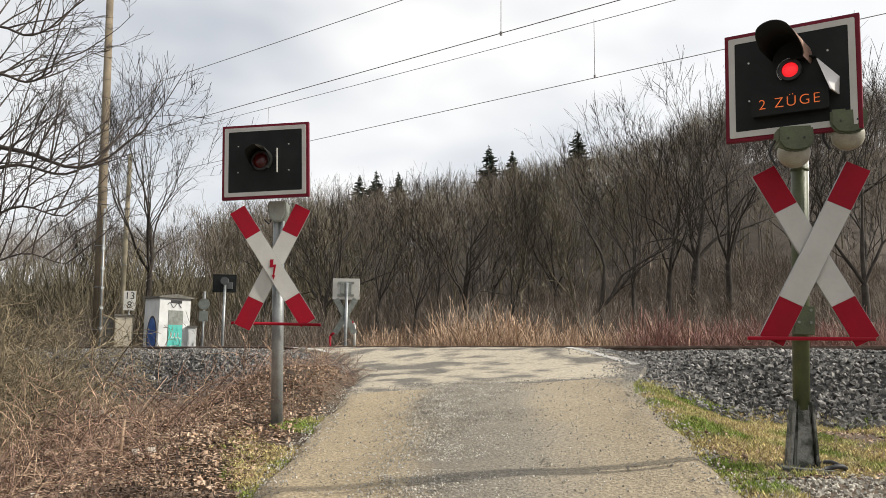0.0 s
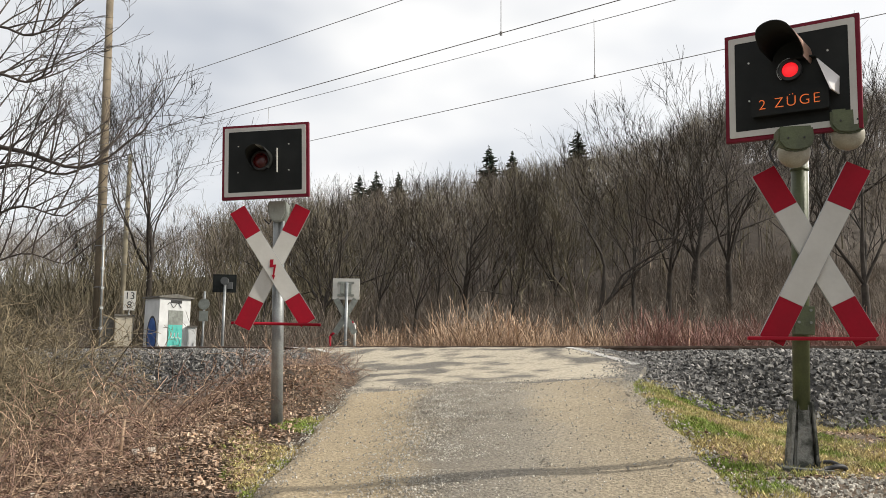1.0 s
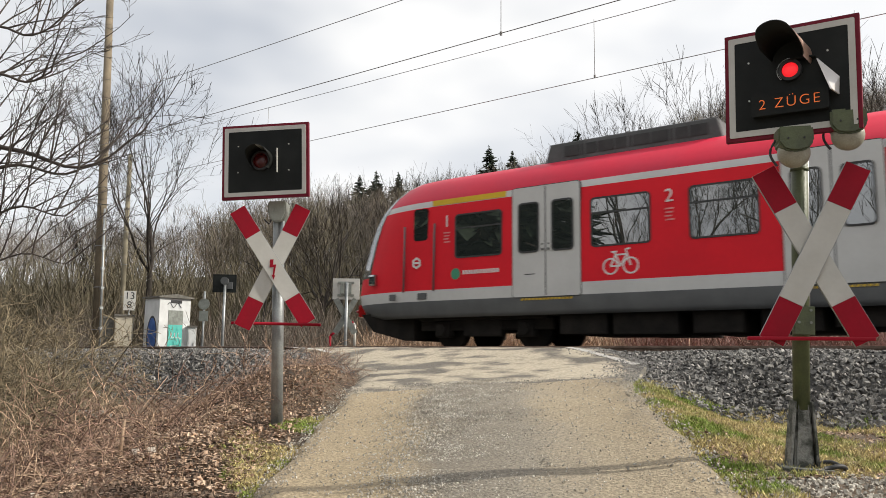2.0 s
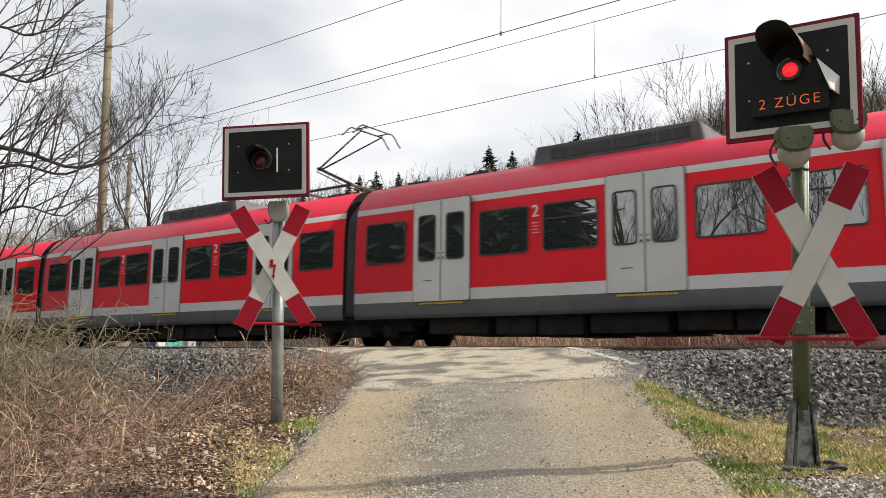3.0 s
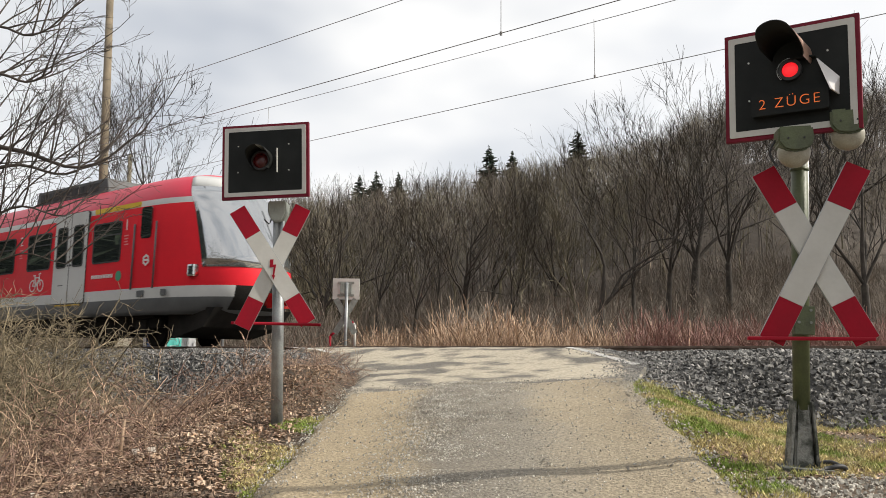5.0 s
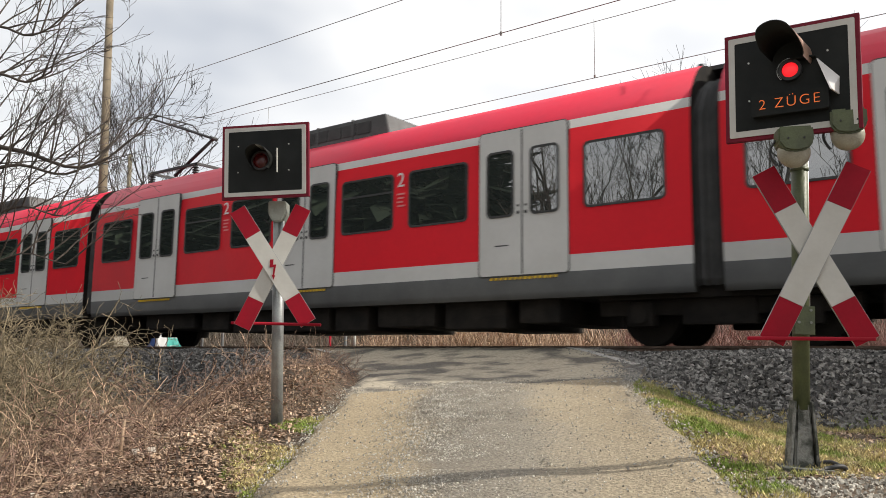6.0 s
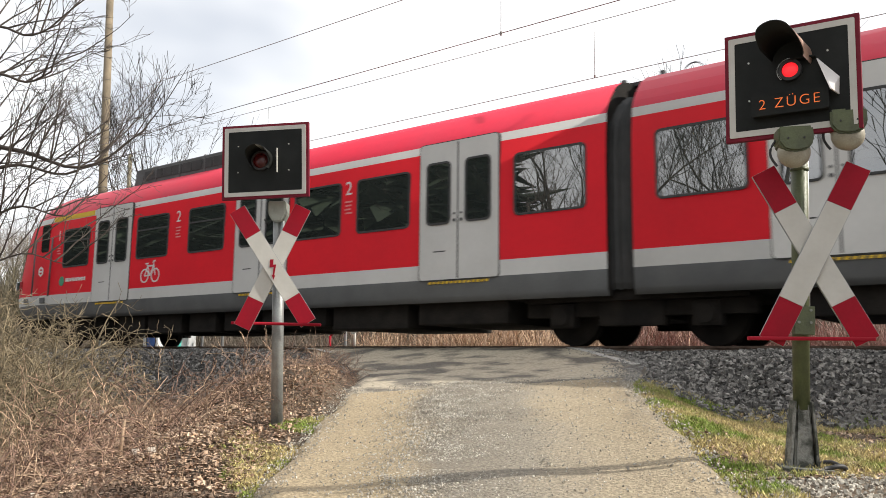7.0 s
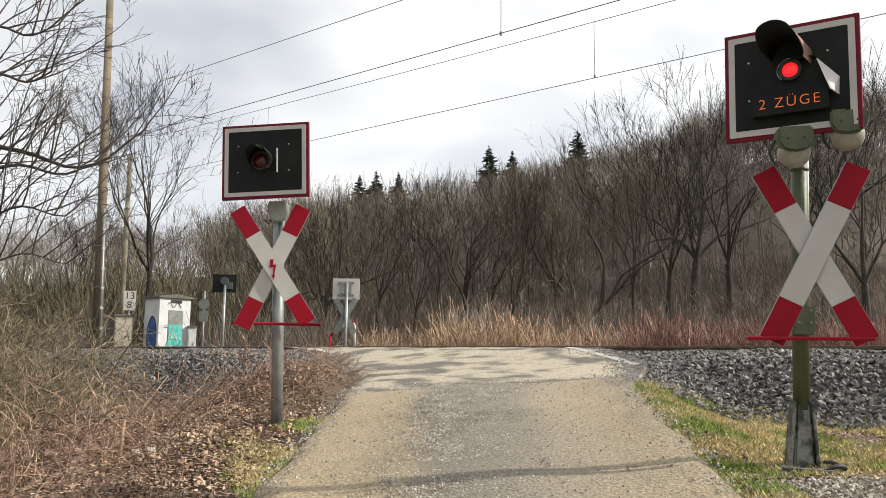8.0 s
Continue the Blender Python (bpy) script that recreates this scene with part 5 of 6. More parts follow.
def make_trees():
    def put(r, d):
        x, y = road_axes(r, d)
        return x, y, ground_z(x, y)
    models = [fork_tree(21, 10.0, 0.42, 7, 0.36, 4, 0.0165), fork_tree(22, 10.0, 0.26, 7, 0.38, 5, 0.0175), fork_tree(23, 10.0, 0.30, 7, 0.42, 3, 0.018, lean=(0.1, 0.0)),
              fork_tree(24, 10.0, 0.45, 7, 0.31, 3, 0.015), fork_tree(25, 10.0, 0.34, 7, 0.36, 4, 0.0165)]
    # bearing, distance, model, slope of the tree's top
    spots = [(-0.038, 34, 0, 0.234), (0.030, 36, 1, 0.240), (0.091, 42, 3, 0.243), (0.194, 35, 2, 0.322), (0.244, 44, 3, 0.357), (0.279, 47, 0, 0.362), (-0.126, 37, 4, 0.236), (-0.155, 44, 1, 0.225),
             (-0.084, 46, 0, 0.238), (0.359, 50, 4, 0.39), (0.533, 40, 4, 0.42), (0.142, 52, 4, 0.262), (-0.003, 50, 3, 0.24), (0.437, 48, 0, 0.40), (-0.223, 46, 2, 0.205), (0.315, 53, 1, 0.335),
             (0.06, 52, 0, 0.246), (0.48, 55, 1, 0.39), (-0.19, 52, 3, 0.215)]
    made = {}
    for i, (k, d, j, slope) in enumerate(spots):
        x, y, z = put(k * d, d)
        m = pose(x, y, z - 0.1, 0, 0, (i * 137) % 360)
        s = (slope * d - 0.1 - z) / 10.0
        if j not in made:
            made[j] = make_tree("bare_tree", models[j], 0.045, m, "leafless broad tree at the foot of the wooded hill", "leafless trees", "bark")
            made[j].scale = (s, s, s)
        else:
            copy_thing(made[j], m).scale = (s, s, s)
    # tall tree behind the masts
    segs = fork_tree(71, 18.4, 0.36, 7, 0.31, 5, 0.0155, 0.0145, 0.02, 0.55)
    x, y, z = put(-17.55, 47.5)
    make_tree("bare_tree", segs, 0.05, pose(x, y, z - 0.1, 0, 0, 40), "tall leafless tree behind the relay hut", "leafless trees", "bark")
    x, y, z = put(-24.5, 54.0)
    make_tree("bare_tree", fork_tree(72, 11.5, 0.3, 7, 0.38, 4, 0.015, 0.011), 0.05, pose(x, y, z - 0.1, 0, 0, 140), "tall leafless tree behind the masts", "leafless trees", "bark")
    # tree overhanging the view from outside it: heavy arching limbs with long rising shoots
    rng = np.random.default_rng(5)
    segs = []
    c, s = math.cos(YAW), math.sin(YAW)
    right, ahead = np.array([s, -c, 0]), np.array([c, s, 0])
    grow(rng, (0, 0, -0.4), (0.02, 0, 1), 5.4, 0.13, 0, segs, sides=8, steps=8, wiggle=0.04, up=0.1)
    for h, reach, sag, rad, n in ((3.75, 1.7, 0.42, 0.036, 15), (3.30, 1.35, 0.05, 0.028, 9), (2.6, 1.3, -0.15, 0.020, 8), (4.4, 1.1, 0.1, 0.024, 9), (5.0, 1.1, 0.1, 0.020, 7), (2.1, 1.3, -0.1, 0.015, 6)):
        p = np.array([0.0, 0.0, h])
        sway = rng.uniform(-0.25, 0.25)
        for i in range(10):
            f = (i + 1) / 10
            q = right * reach * f + ahead * sway * f + np.array([0, 0, h - sag * math.sin(f * 2.2) + 0.05 * math.sin(9 * f + h)])
            segs.append((p, q, rad * (1 - 0.06 * i), rad * (1 - 0.06 * (i + 1)), 6))
            for k in range(max(1, round(n / 10 + rng.uniform(-0.5, 0.5)))):
                dr = right * rng.uniform(0.15, 0.85) + ahead * rng.uniform(-0.4, 0.4) + np.array([0, 0, rng.uniform(0.25, 1.2)])
                grow(rng, q, dr, rng.uniform(0.75, 1.6), 0.0115, 2, segs, 0.55, 4, 0.02, 0.10, 5, 6, 0.25, 0.15, 0.5)
            p = q
    segs = [(a, b, max(ra, 0.0030), max(rb, 0.0024), n) for a, b, ra, rb, n in segs]
    x, y, z = put(-5.7, 9.2)
    make_tree("bare_tree", segs, 0.012, pose(x, y, z, 0, 0, 0), "leafless tree with long thin overhanging branches", "leafless trees", "bark_mid")
    # hazel thicket beside the track
    for i, (r, d, n, ln) in enumerate(((-5.25, 9.5, 66, 1.35), (-5.95, 10.5, 56, 1.6), (-6.4, 11.4, 50, 1.75), (-5.35, 8.7, 14, 1.0))):
        rng = np.random.default_rng(90 + i)
        segs = []
        for k in range(n):
            a = rng.uniform(0, 6.28)
            dr = (math.cos(a) * 0.75, math.sin(a) * 0.75, rng.uniform(0.35, 1.1))
            b = (rng.normal(0, 0.4), rng.normal(0, 0.4), -0.2)
            grow(rng, b, dr, ln * rng.uniform(0.7, 1.35), 0.0155, 2, segs, 0.95, 7, -0.05, 0.2, 4, 6, 0.35, 0.15, 0.55)
        x, y, z = put(r, d)
        sh = thing("thicket", pose(x, y, z), "tangled olive brown leafless shrub beside the ballast", "shrub", "leafless shrubs")
        o = new("branchwork", segs_to_mesh("branchwork", [(a, b, max(ra * 1.25, 0.0042), max(rb * 1.25, 0.0034), n) for a, b, ra, rb, n in segs], "bark_light"))
        o.parent = sh
    # trees behind the viewer, seen in the train's glass
    for i, (x, y) in enumerate(((3.5, -7.0), (-3.0, -9.0), (-6.5, -7.5), (-10.5, -9.5), (-13.5, -7.8), (-16.5, -11.0), (9.0, -9.5), (-8.0, -13.0), (17, -12))):
        m = pose(x, y, ground_z(x, y), 0, 0, 70 * i)
        copy_thing(made[i % 4], m).scale = (1.6, 1.6, 1.6)


def merge(name, protos, places, material, label, category, facets=False):
    """Many far plants in one mesh of kind stuff: protos are meshes' (verts, faces), placed with turn and scale."""
    V, F, o = [], [], 0
    for k, x, y, z, a, s in places:
        v, f = protos[k]
        c, sn = math.cos(a), math.sin(a)
        w = np.empty_like(v)
        w[:, 0] = (v[:, 0] * c - v[:, 1] * sn) * s + x
        w[:, 1] = (v[:, 0] * sn + v[:, 1] * c) * s + y
        w[:, 2] = v[:, 2] * s + z
        V.append(w)
        F.append(f + o)
        o += len(v)
    V, F = np.concatenate(V), np.concatenate(F)
    me = bpy.data.meshes.new(name)
    me.vertices.add(len(V))
    me.vertices.foreach_set("co", V.astype(np.float32).ravel())
    n = F.shape[1]
    me.loops.add(len(F) * n)
    me.loops.foreach_set("vertex_index", F.astype(np.int32).ravel())
    me.polygons.add(len(F))
    me.polygons.foreach_set("loop_start", np.arange(0, len(F) * n, n, dtype=np.int32))
    me.materials.append(M[material])
    me.update(calc_edges=True)
    me.validate()
    if facets:
        me.shade_flat()
    return tagged(new(name, me), label, category, kind="stuff")


def proto(segs):
    """Three sided tubes as arrays."""
    verts, faces = [], []
    for a, b, ra, rb, n in segs:
        d = b - a
        d = d / (np.linalg.norm(d) + 1e-9)
        ref = np.array([0.0, 0, 1]) if abs(d[2]) < 0.9 else np.array([1.0, 0, 0])
        u = np.cross(d, ref)
        u /= np.linalg.norm(u)
        v = np.cross(d, u)
        o = len(verts)
        for c, r in ((a, ra), (b, rb)):
            for t in (0, 2.094, 4.189):
                verts.append(c + r * (u * math.cos(t) + v * math.sin(t)))
        if n == 2:
            verts[o + 1], verts[o + 2] = c * 0 + a - (verts[o] - a), b - (verts[o + 3] - b)
            faces.append((o, o + 1, o + 2, o + 3))
            del verts[o + 4:]
            continue
        for i in range(3):
            j = (i + 1) % 3
            faces.append((o + i, o + j, o + 3 + j, o + 3 + i))
    return np.array(verts), np.array(faces)


def make_woods():
    rng = np.random.default_rng(3)
    protos = [proto(fork_tree(200 + i, 8.6 + 0.35 * i, 0.42 + 0.04 * (i % 3), 6, 0.33 + 0.03 * (i % 4), 3, 0.0125, 0.0095, 0.012, 0.4)) for i in range(8)]
    near, mossy = [], []
    tops = [v[:, 2].max() for v, f in protos]
    # rounded crowns with fine twigs along the front of the wood
    round_protos = [proto(fork_tree(240 + i, 8.4, 0.26 + 0.05 * (i % 3), 7, 0.39, 4, 0.0155, 0.0085, 0.012, 0.45)) for i in range(6)]
    front, olive = [], []
    for i in range(40):
        d = rng.uniform(45, 72)
        k = -0.32 + 0.62 * (i + rng.uniform(0, 1)) / 40
        x, y = road_axes(k * d, d)
        j = int(rng.integers(0, 6))
        z = ground_z(x, y)
        s = (crown_line(k) * d * rng.uniform(0.86, 1.02) - z) / round_protos[j][0][:, 2].max()
        if y > 30 and s > 0.4:
            (olive if rng.uniform() < 0.45 else front).append((j, x, y, z, rng.uniform(0, 6.28), min(s, 1.5)))
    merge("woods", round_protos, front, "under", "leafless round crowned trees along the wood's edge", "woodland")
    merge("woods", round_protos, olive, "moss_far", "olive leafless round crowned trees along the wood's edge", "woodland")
    for i in range(1350):
        d = 58 + 84 * rng.uniform(0, 1) ** 0.9
        k = rng.uniform(-0.68, 0.70) if i < 700 else rng.uniform(-0.3, 0.62)
        x, y = road_axes(k * d, d)
        if y < 30:
            continue
        s = rng.uniform(0.8, 1.15) * (0.8 if d < 60 else 1.0) * (0.84 if k < 0.06 else 1.0)
        j = int(rng.integers(0, 8))
        z = ground_z(x, y)
        s = min(s, (crown_line(k) * d * rng.uniform(0.93, 1.03) - z) / tops[j])
        if s < 0.4:
            continue
        (mossy if rng.uniform() < 0.3 else near).append((j, x, y, z, rng.uniform(0, 6.28), s))
    # wood behind the viewer, as the train's glass shows it
    for i in range(150):
        x, y = rng.uniform(-45, 60), rng.uniform(-46, -17)
        near.append((int(rng.integers(0, 8)), x, y, ground_z(x, y), rng.uniform(0, 6.28), rng.uniform(0.8, 1.2)))
    # haze over the hillside comes from the pale bark colour alone
    merge("woods", protos, near, "bark_far_haze", "leafless brown woodland covering the hillside, with haze in its colour", "woodland")
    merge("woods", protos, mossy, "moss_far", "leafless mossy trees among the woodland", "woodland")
    # low undergrowth at the foot of the wood
    bush = []
    for i in range(5):
        segs = []
        g = np.random.default_rng(300 + i)
        for k in range(16):
            a = g.uniform(0, 6.28)
            grow(g, (g.normal(0, 0.5), g.normal(0, 0.5), -0.2), (0.4 * math.cos(a), 0.4 * math.sin(a), 1), g.uniform(1.6, 3.6), 0.016, 1, segs, 0.6, 7, 0.1, 0.12, 3, 4, 0.4, 0.2, 0.45)
        protos_s = [(a, b, max(ra, 0.011), max(rb, 0.009), 2) for a, b, ra, rb, n in segs]
        bush.append(proto(protos_s))
    low = []
    for i in range(420):
        d = rng.uniform(29, 48)
        k = rng.uniform(-0.66, 0.68)
        x, y = road_axes(k * d, d)
        if y < 21.5 or (-0.42 < k < -0.28 and d < 46) or abs(k + 0.06) < 0.06:
            continue
        low.append((int(rng.integers(0, 5)), x, y, ground_z(x, y), rng.uniform(0, 6.28), rng.uniform(0.5, 1.0)))
    hedge = []
    for i in range(170):
        d = rng.uniform(47, 66)
        k = rng.uniform(-0.66, -0.12)
        x, y = road_axes(k * d, d)
        hedge.append((int(rng.integers(0, 5)), x, y, ground_z(x, y), rng.uniform(0, 6.28), rng.uniform(1.3, 2.1)))
    for i in range(330):
        d = rng.uniform(46, 62)
        k = rng.uniform(-0.16, 0.68)
        x, y = road_axes(k * d, d)
        low.append((int(rng.integers(0, 5)), x, y, ground_z(x, y), rng.uniform(0, 6.28), rng.uniform(0.7, 1.15)))
    merge("undergrowth", bush, hedge, "moss_far", "olive brown leafless bushes behind the masts", "undergrowth")
    merge("undergrowth", bush, low, "under", "bare brown undergrowth along the wood's edge", "undergrowth")
    # dry reeds and red twigged shrubs
    def clump(seed, n, h, lean):
        g = np.random.default_rng(seed)
        segs = []
        for k in range(n):
            a = g.uniform(0, 6.28)
            grow(g, (g.normal(0, 0.35), g.normal(0, 0.35), -0.1), (lean * math.cos(a), lean * math.sin(a), 1), h * g.uniform(0.5, 1.1), 0.008, 1 if k % 3 == 0 else 0, segs, 0.5, 4, -0.05, 0.16, 3, 4, 0.5, 0.3, 0.4)
        return proto([(a, b, max(ra, 0.008), max(rb, 0.006), 2) for a, b, ra, rb, n in segs])
    reeds = [clump(400 + i, 36, 1.55, 0.45) for i in range(4)]
    pl = []
    for i in range(330):
        d = rng.uniform(25.0, 33.5)
        u = rng.uniform(640, 1240)
        k = (u - 784) / 1411
        x, y = road_axes(k * d, d)
        if y < 20.5 or (u < 770 and rng.uniform() < 0.6):
            continue
        pl.append((int(rng.integers(0, 4)), x, y, ground_z(x, y), rng.uniform(0, 6.28), rng.uniform(0.7, 1.4) * (0.8 if u < 780 else 1)))
    merge("dry_stalks", reeds, pl, "straw", "dry straw coloured stalks and brambles beyond the track", "dry plants")
    dog = [clump(500 + i, 46, 2.0, 0.3) for i in range(3)]
    pl = []
    for i in range(190):
        d = rng.uniform(24, 31)
        u = rng.uniform(1130, 1640)
        x, y = road_axes((u - 784) / 1411 * d, d)
        if y < 20.8:
            continue
        pl.append((int(rng.integers(0, 3)), x, y, ground_z(x, y), rng.uniform(0, 6.28), rng.uniform(0.7, 1.2)))
    merge("red_shrubs", dog, pl, "dogwood", "red twigged leafless shrubs beyond the track", "shrubs")


def make_spruces():
    model, tall = None, 1.0
    rng = np.random.default_rng(9)
    for k, (u, v, d, h) in enumerate(((866, 250, 122, 17), (908, 258, 126, 15), (662, 298, 128, 12), (702, 300, 130, 11), (1026, 220, 130, 15), (632, 306, 130, 11))):
        x, y = road_axes((u - 784) / 1411 * d, d)
        z_top = -0.218 + (634 - v) / 1411 * d
        z0 = z_top - h
        t = thing("spruce", pose(x, y, min(z0, ground_z(x, y))), "dark green spruce standing above the bare wood", "tree", "spruces")
        hh = z_top - min(z0, ground_z(x, y))
        bm = bmesh.new()
        tube(bm, (0, 0, 0), (0, 0, hh), 0.2, 0.02, n=7)
        part("trunk", bm, "bark", t)
        verts, faces = [], []
        depth = 0.1
        while depth < 0.85 * hh:
            reach = (0.25 + min(0.55 * depth, 3.2)) * rng.uniform(0.75, 1.1)
            for i in range(int(5 + 5 * reach)):
                a = rng.uniform(0, 6.28)
                l = reach * rng.uniform(0.35, 1.15)
                w = 0.14 + 0.1 * l
                ca, sa = math.cos(a), math.sin(a)
                o = len(verts)
                zz = hh - depth + rng.uniform(-0.15, 0.15)
                dz = l * rng.uniform(-0.75, 0.2)
                verts += [(0, 0, zz), (ca * l * 0.6 - sa * w, sa * l * 0.6 + ca * w, zz + dz * 0.5 - 0.2), (ca * l, sa * l, zz + dz), (ca * l * 0.6 + sa * w, sa * l * 0.6 - ca * w, zz + dz * 0.5 - 0.2)]
                faces += [(o, o + 1, o + 2), (o, o + 2, o + 3)]
            depth += rng.uniform(0.16, 0.36)
        c = new("crown", mesh_from("crown", verts, faces, "needle"))
        c.parent = t
        if k == 1:
            model, tall = t, hh
    # row behind the viewer, mirrored in the train's windows
    for i in range(2, 38):
        x, y = -20 - 2.0 * i + rng.uniform(-0.8, 0.8), -12 - rng.uniform(0, 5)
        h = (10.0 if i < 3 else 19.0) + rng.uniform(-1, 1.5)
        m = pose(x, y, ground_z(x, y) - 0.2, 0, 0, 50 * i)
        copy_thing(model, m).scale = (1.25 * h / tall, 1.25 * h / tall, h / tall)


# ---- ground cover ----
def stone_proto(seed):
    rng = np.random.default_rng(seed)
    co = np.array([(x, y, z) for x in (-1, 1) for y in (-1, 1) for z in (-1, 1)], float)
    co = co * np.array([0.85, 0.62, 0.5]) * rng.uniform(0.55, 1.2, (8, 3)) + rng.normal(0, 0.08, (8, 3))
    quads = [(0, 1, 3, 2), (4, 6, 7, 5), (0, 4, 5, 1), (2, 3, 7, 6), (0, 2, 6, 4), (1, 5, 7, 3)]
    fa = np.array([t for q in quads for t in ((q[0], q[1], q[2]), (q[0], q[2], q[3]))])
    return co, fa


def tilted(pr, rng, n=6):
    """More versions of a mesh, tipped over at random."""
    out = []
    for v, f in pr:
        for k in range(n):
            q = Euler(rng.uniform(0, 6.28, 3)).to_matrix()
            out.append((v @ np.array(q).T, f))
    return out


def make_stones():
    rng = np.random.default_rng(11)
    pr = tilted([stone_proto(600 + i) for i in range(8)], rng, 4)
    pl = []
    for i in range(66000):
        x, y = rng.uniform(-24, 4.5), 8.05 + 2.9 * rng.uniform()
        r, d = road_coords(x, y)
        if i % 6 == 0:
            d = rng.uniform(8.6, 12.5)
            r = road_half(d)[0] - 0.12 - 3.2 * rng.uniform() ** 1.3
            x, y = road_axes(r, d)
            if y < 7.5 + 0.1 * abs(r):
                continue
        a, b = road_half(d)
        if a - 0.15 < r < b + 0.05 or d < 3 or abs(r / d) > 0.64:
            continue
        if d > 14 and rng.uniform() < 0.35:
            continue
        s = rng.uniform(0.016, 0.038)
        pl.append((int(rng.integers(0, len(pr))), x, y, ground_z(x, y) + s * 0.4, rng.uniform(0, 6.28), s))
    near = sorted(range(len(pl)), key=lambda i: abs(pl[i][1] + 1.2) + abs(pl[i][2] - 8.4))[:300]
    chosen = set(near)
    merge("ballast", pr, [p for i, p in enumerate(pl) if i not in chosen], "ballast", "grey crushed stone ballast on the track shoulder", "ballast", True)
    holder = thing("ballast_edge", pose(0, 0, 0), "loose grey ballast stones at the foot of the shoulder", "ballast", kind="structure")
    meshes = [mesh_from("stone", v.tolist(), f.tolist(), "ballast") for v, f in pr[:8]]
    for i in near:
        k, x, y, z, a, s = pl[i]
        o = new("stone", meshes[k % 8])
        o.parent = holder
        o.matrix_basis = Matrix.Translation((x, y, z)) @ Matrix.Rotation(a, 4, "Z") @ Matrix.Diagonal((s, s, s, 1))
    # loose gravel on the lane
    pl = []
    for i in range(60000):
        d = rng.uniform(3.6, 9.0)
        a, b = road_half(d)
        k = rng.uniform(0, 1)
        centre = math.exp(-((k - 0.42) / 0.13) ** 2)
        if rng.uniform() > 0.03 + 0.9 * centre + (0.35 if k < 0.06 or k > 0.94 else 0):
            continue
        r = a + (b - a) * k + rng.normal(0, 0.06)
        x, y = road_axes(r, d)
        s = rng.uniform(0.003, 0.0085) * (1.6 if rng.uniform() < 0.06 else 1)
        pl.append((int(rng.integers(0, len(pr))), x, y, ramp_z(y) + 0.019, rng.uniform(0, 6.28), s))
    merge("loose_gravel", pr, pl, "pebble", "loose pale gravel scattered on the lane", "gravel", True)
    # white chippings near the right post
    pl = []
    for i in range(3600):
        r, d = rng.uniform(1.75, 3.4), 4.85 - 1.2 * rng.uniform() ** 1.3
        x, y = road_axes(r, d)
        s = rng.uniform(0.006, 0.016)
        pl.append((int(rng.integers(0, len(pr))), x, y, ground_z(x, y) + s * 0.4, rng.uniform(0, 6.28), s))
    merge("chippings", pr, pl, "pebble", "pale stone chippings round the signal foot", "gravel", True)
    # grey fines spilling from the ballast over the edge of the asphalt
    pl = []
    for i in range(9000):
        d = rng.uniform(8.2, 12.2)
        r = road_half(d)[1] + rng.normal(0.12, 0.26)
        x, y = road_axes(r, d)
        s = rng.uniform(0.004, 0.012)
        on = r < road_half(d)[1]
        if y > 11.0 or (on and rng.uniform() < 0.45):
            continue
        pl.append((int(rng.integers(0, len(pr))), x, y, (ramp_z(y) + 0.016 if on else ground_z(x, y) + s * 0.4), rng.uniform(0, 6.28), s))
    merge("chippings", pr, pl, "fines", "fine grey stone chippings at the asphalt's edge", "gravel", True)
    for r, d, s in ((-2.36, 6.35, 0.045), (-2.22, 6.3, 0.05), (-2.75, 5.6, 0.04)):
        x, y = road_axes(r, d)
        v, f = pr[1]
        o = new("pale_stone", mesh_from("pale_stone", (v * s).tolist(), f.tolist(), "stone_light"))
        o.matrix_basis = pose(x, y, ground_z(x, y) + s * 0.35)
        tagged(o, "pale rounded stone lying among dead leaves", "stone", "pale stones")


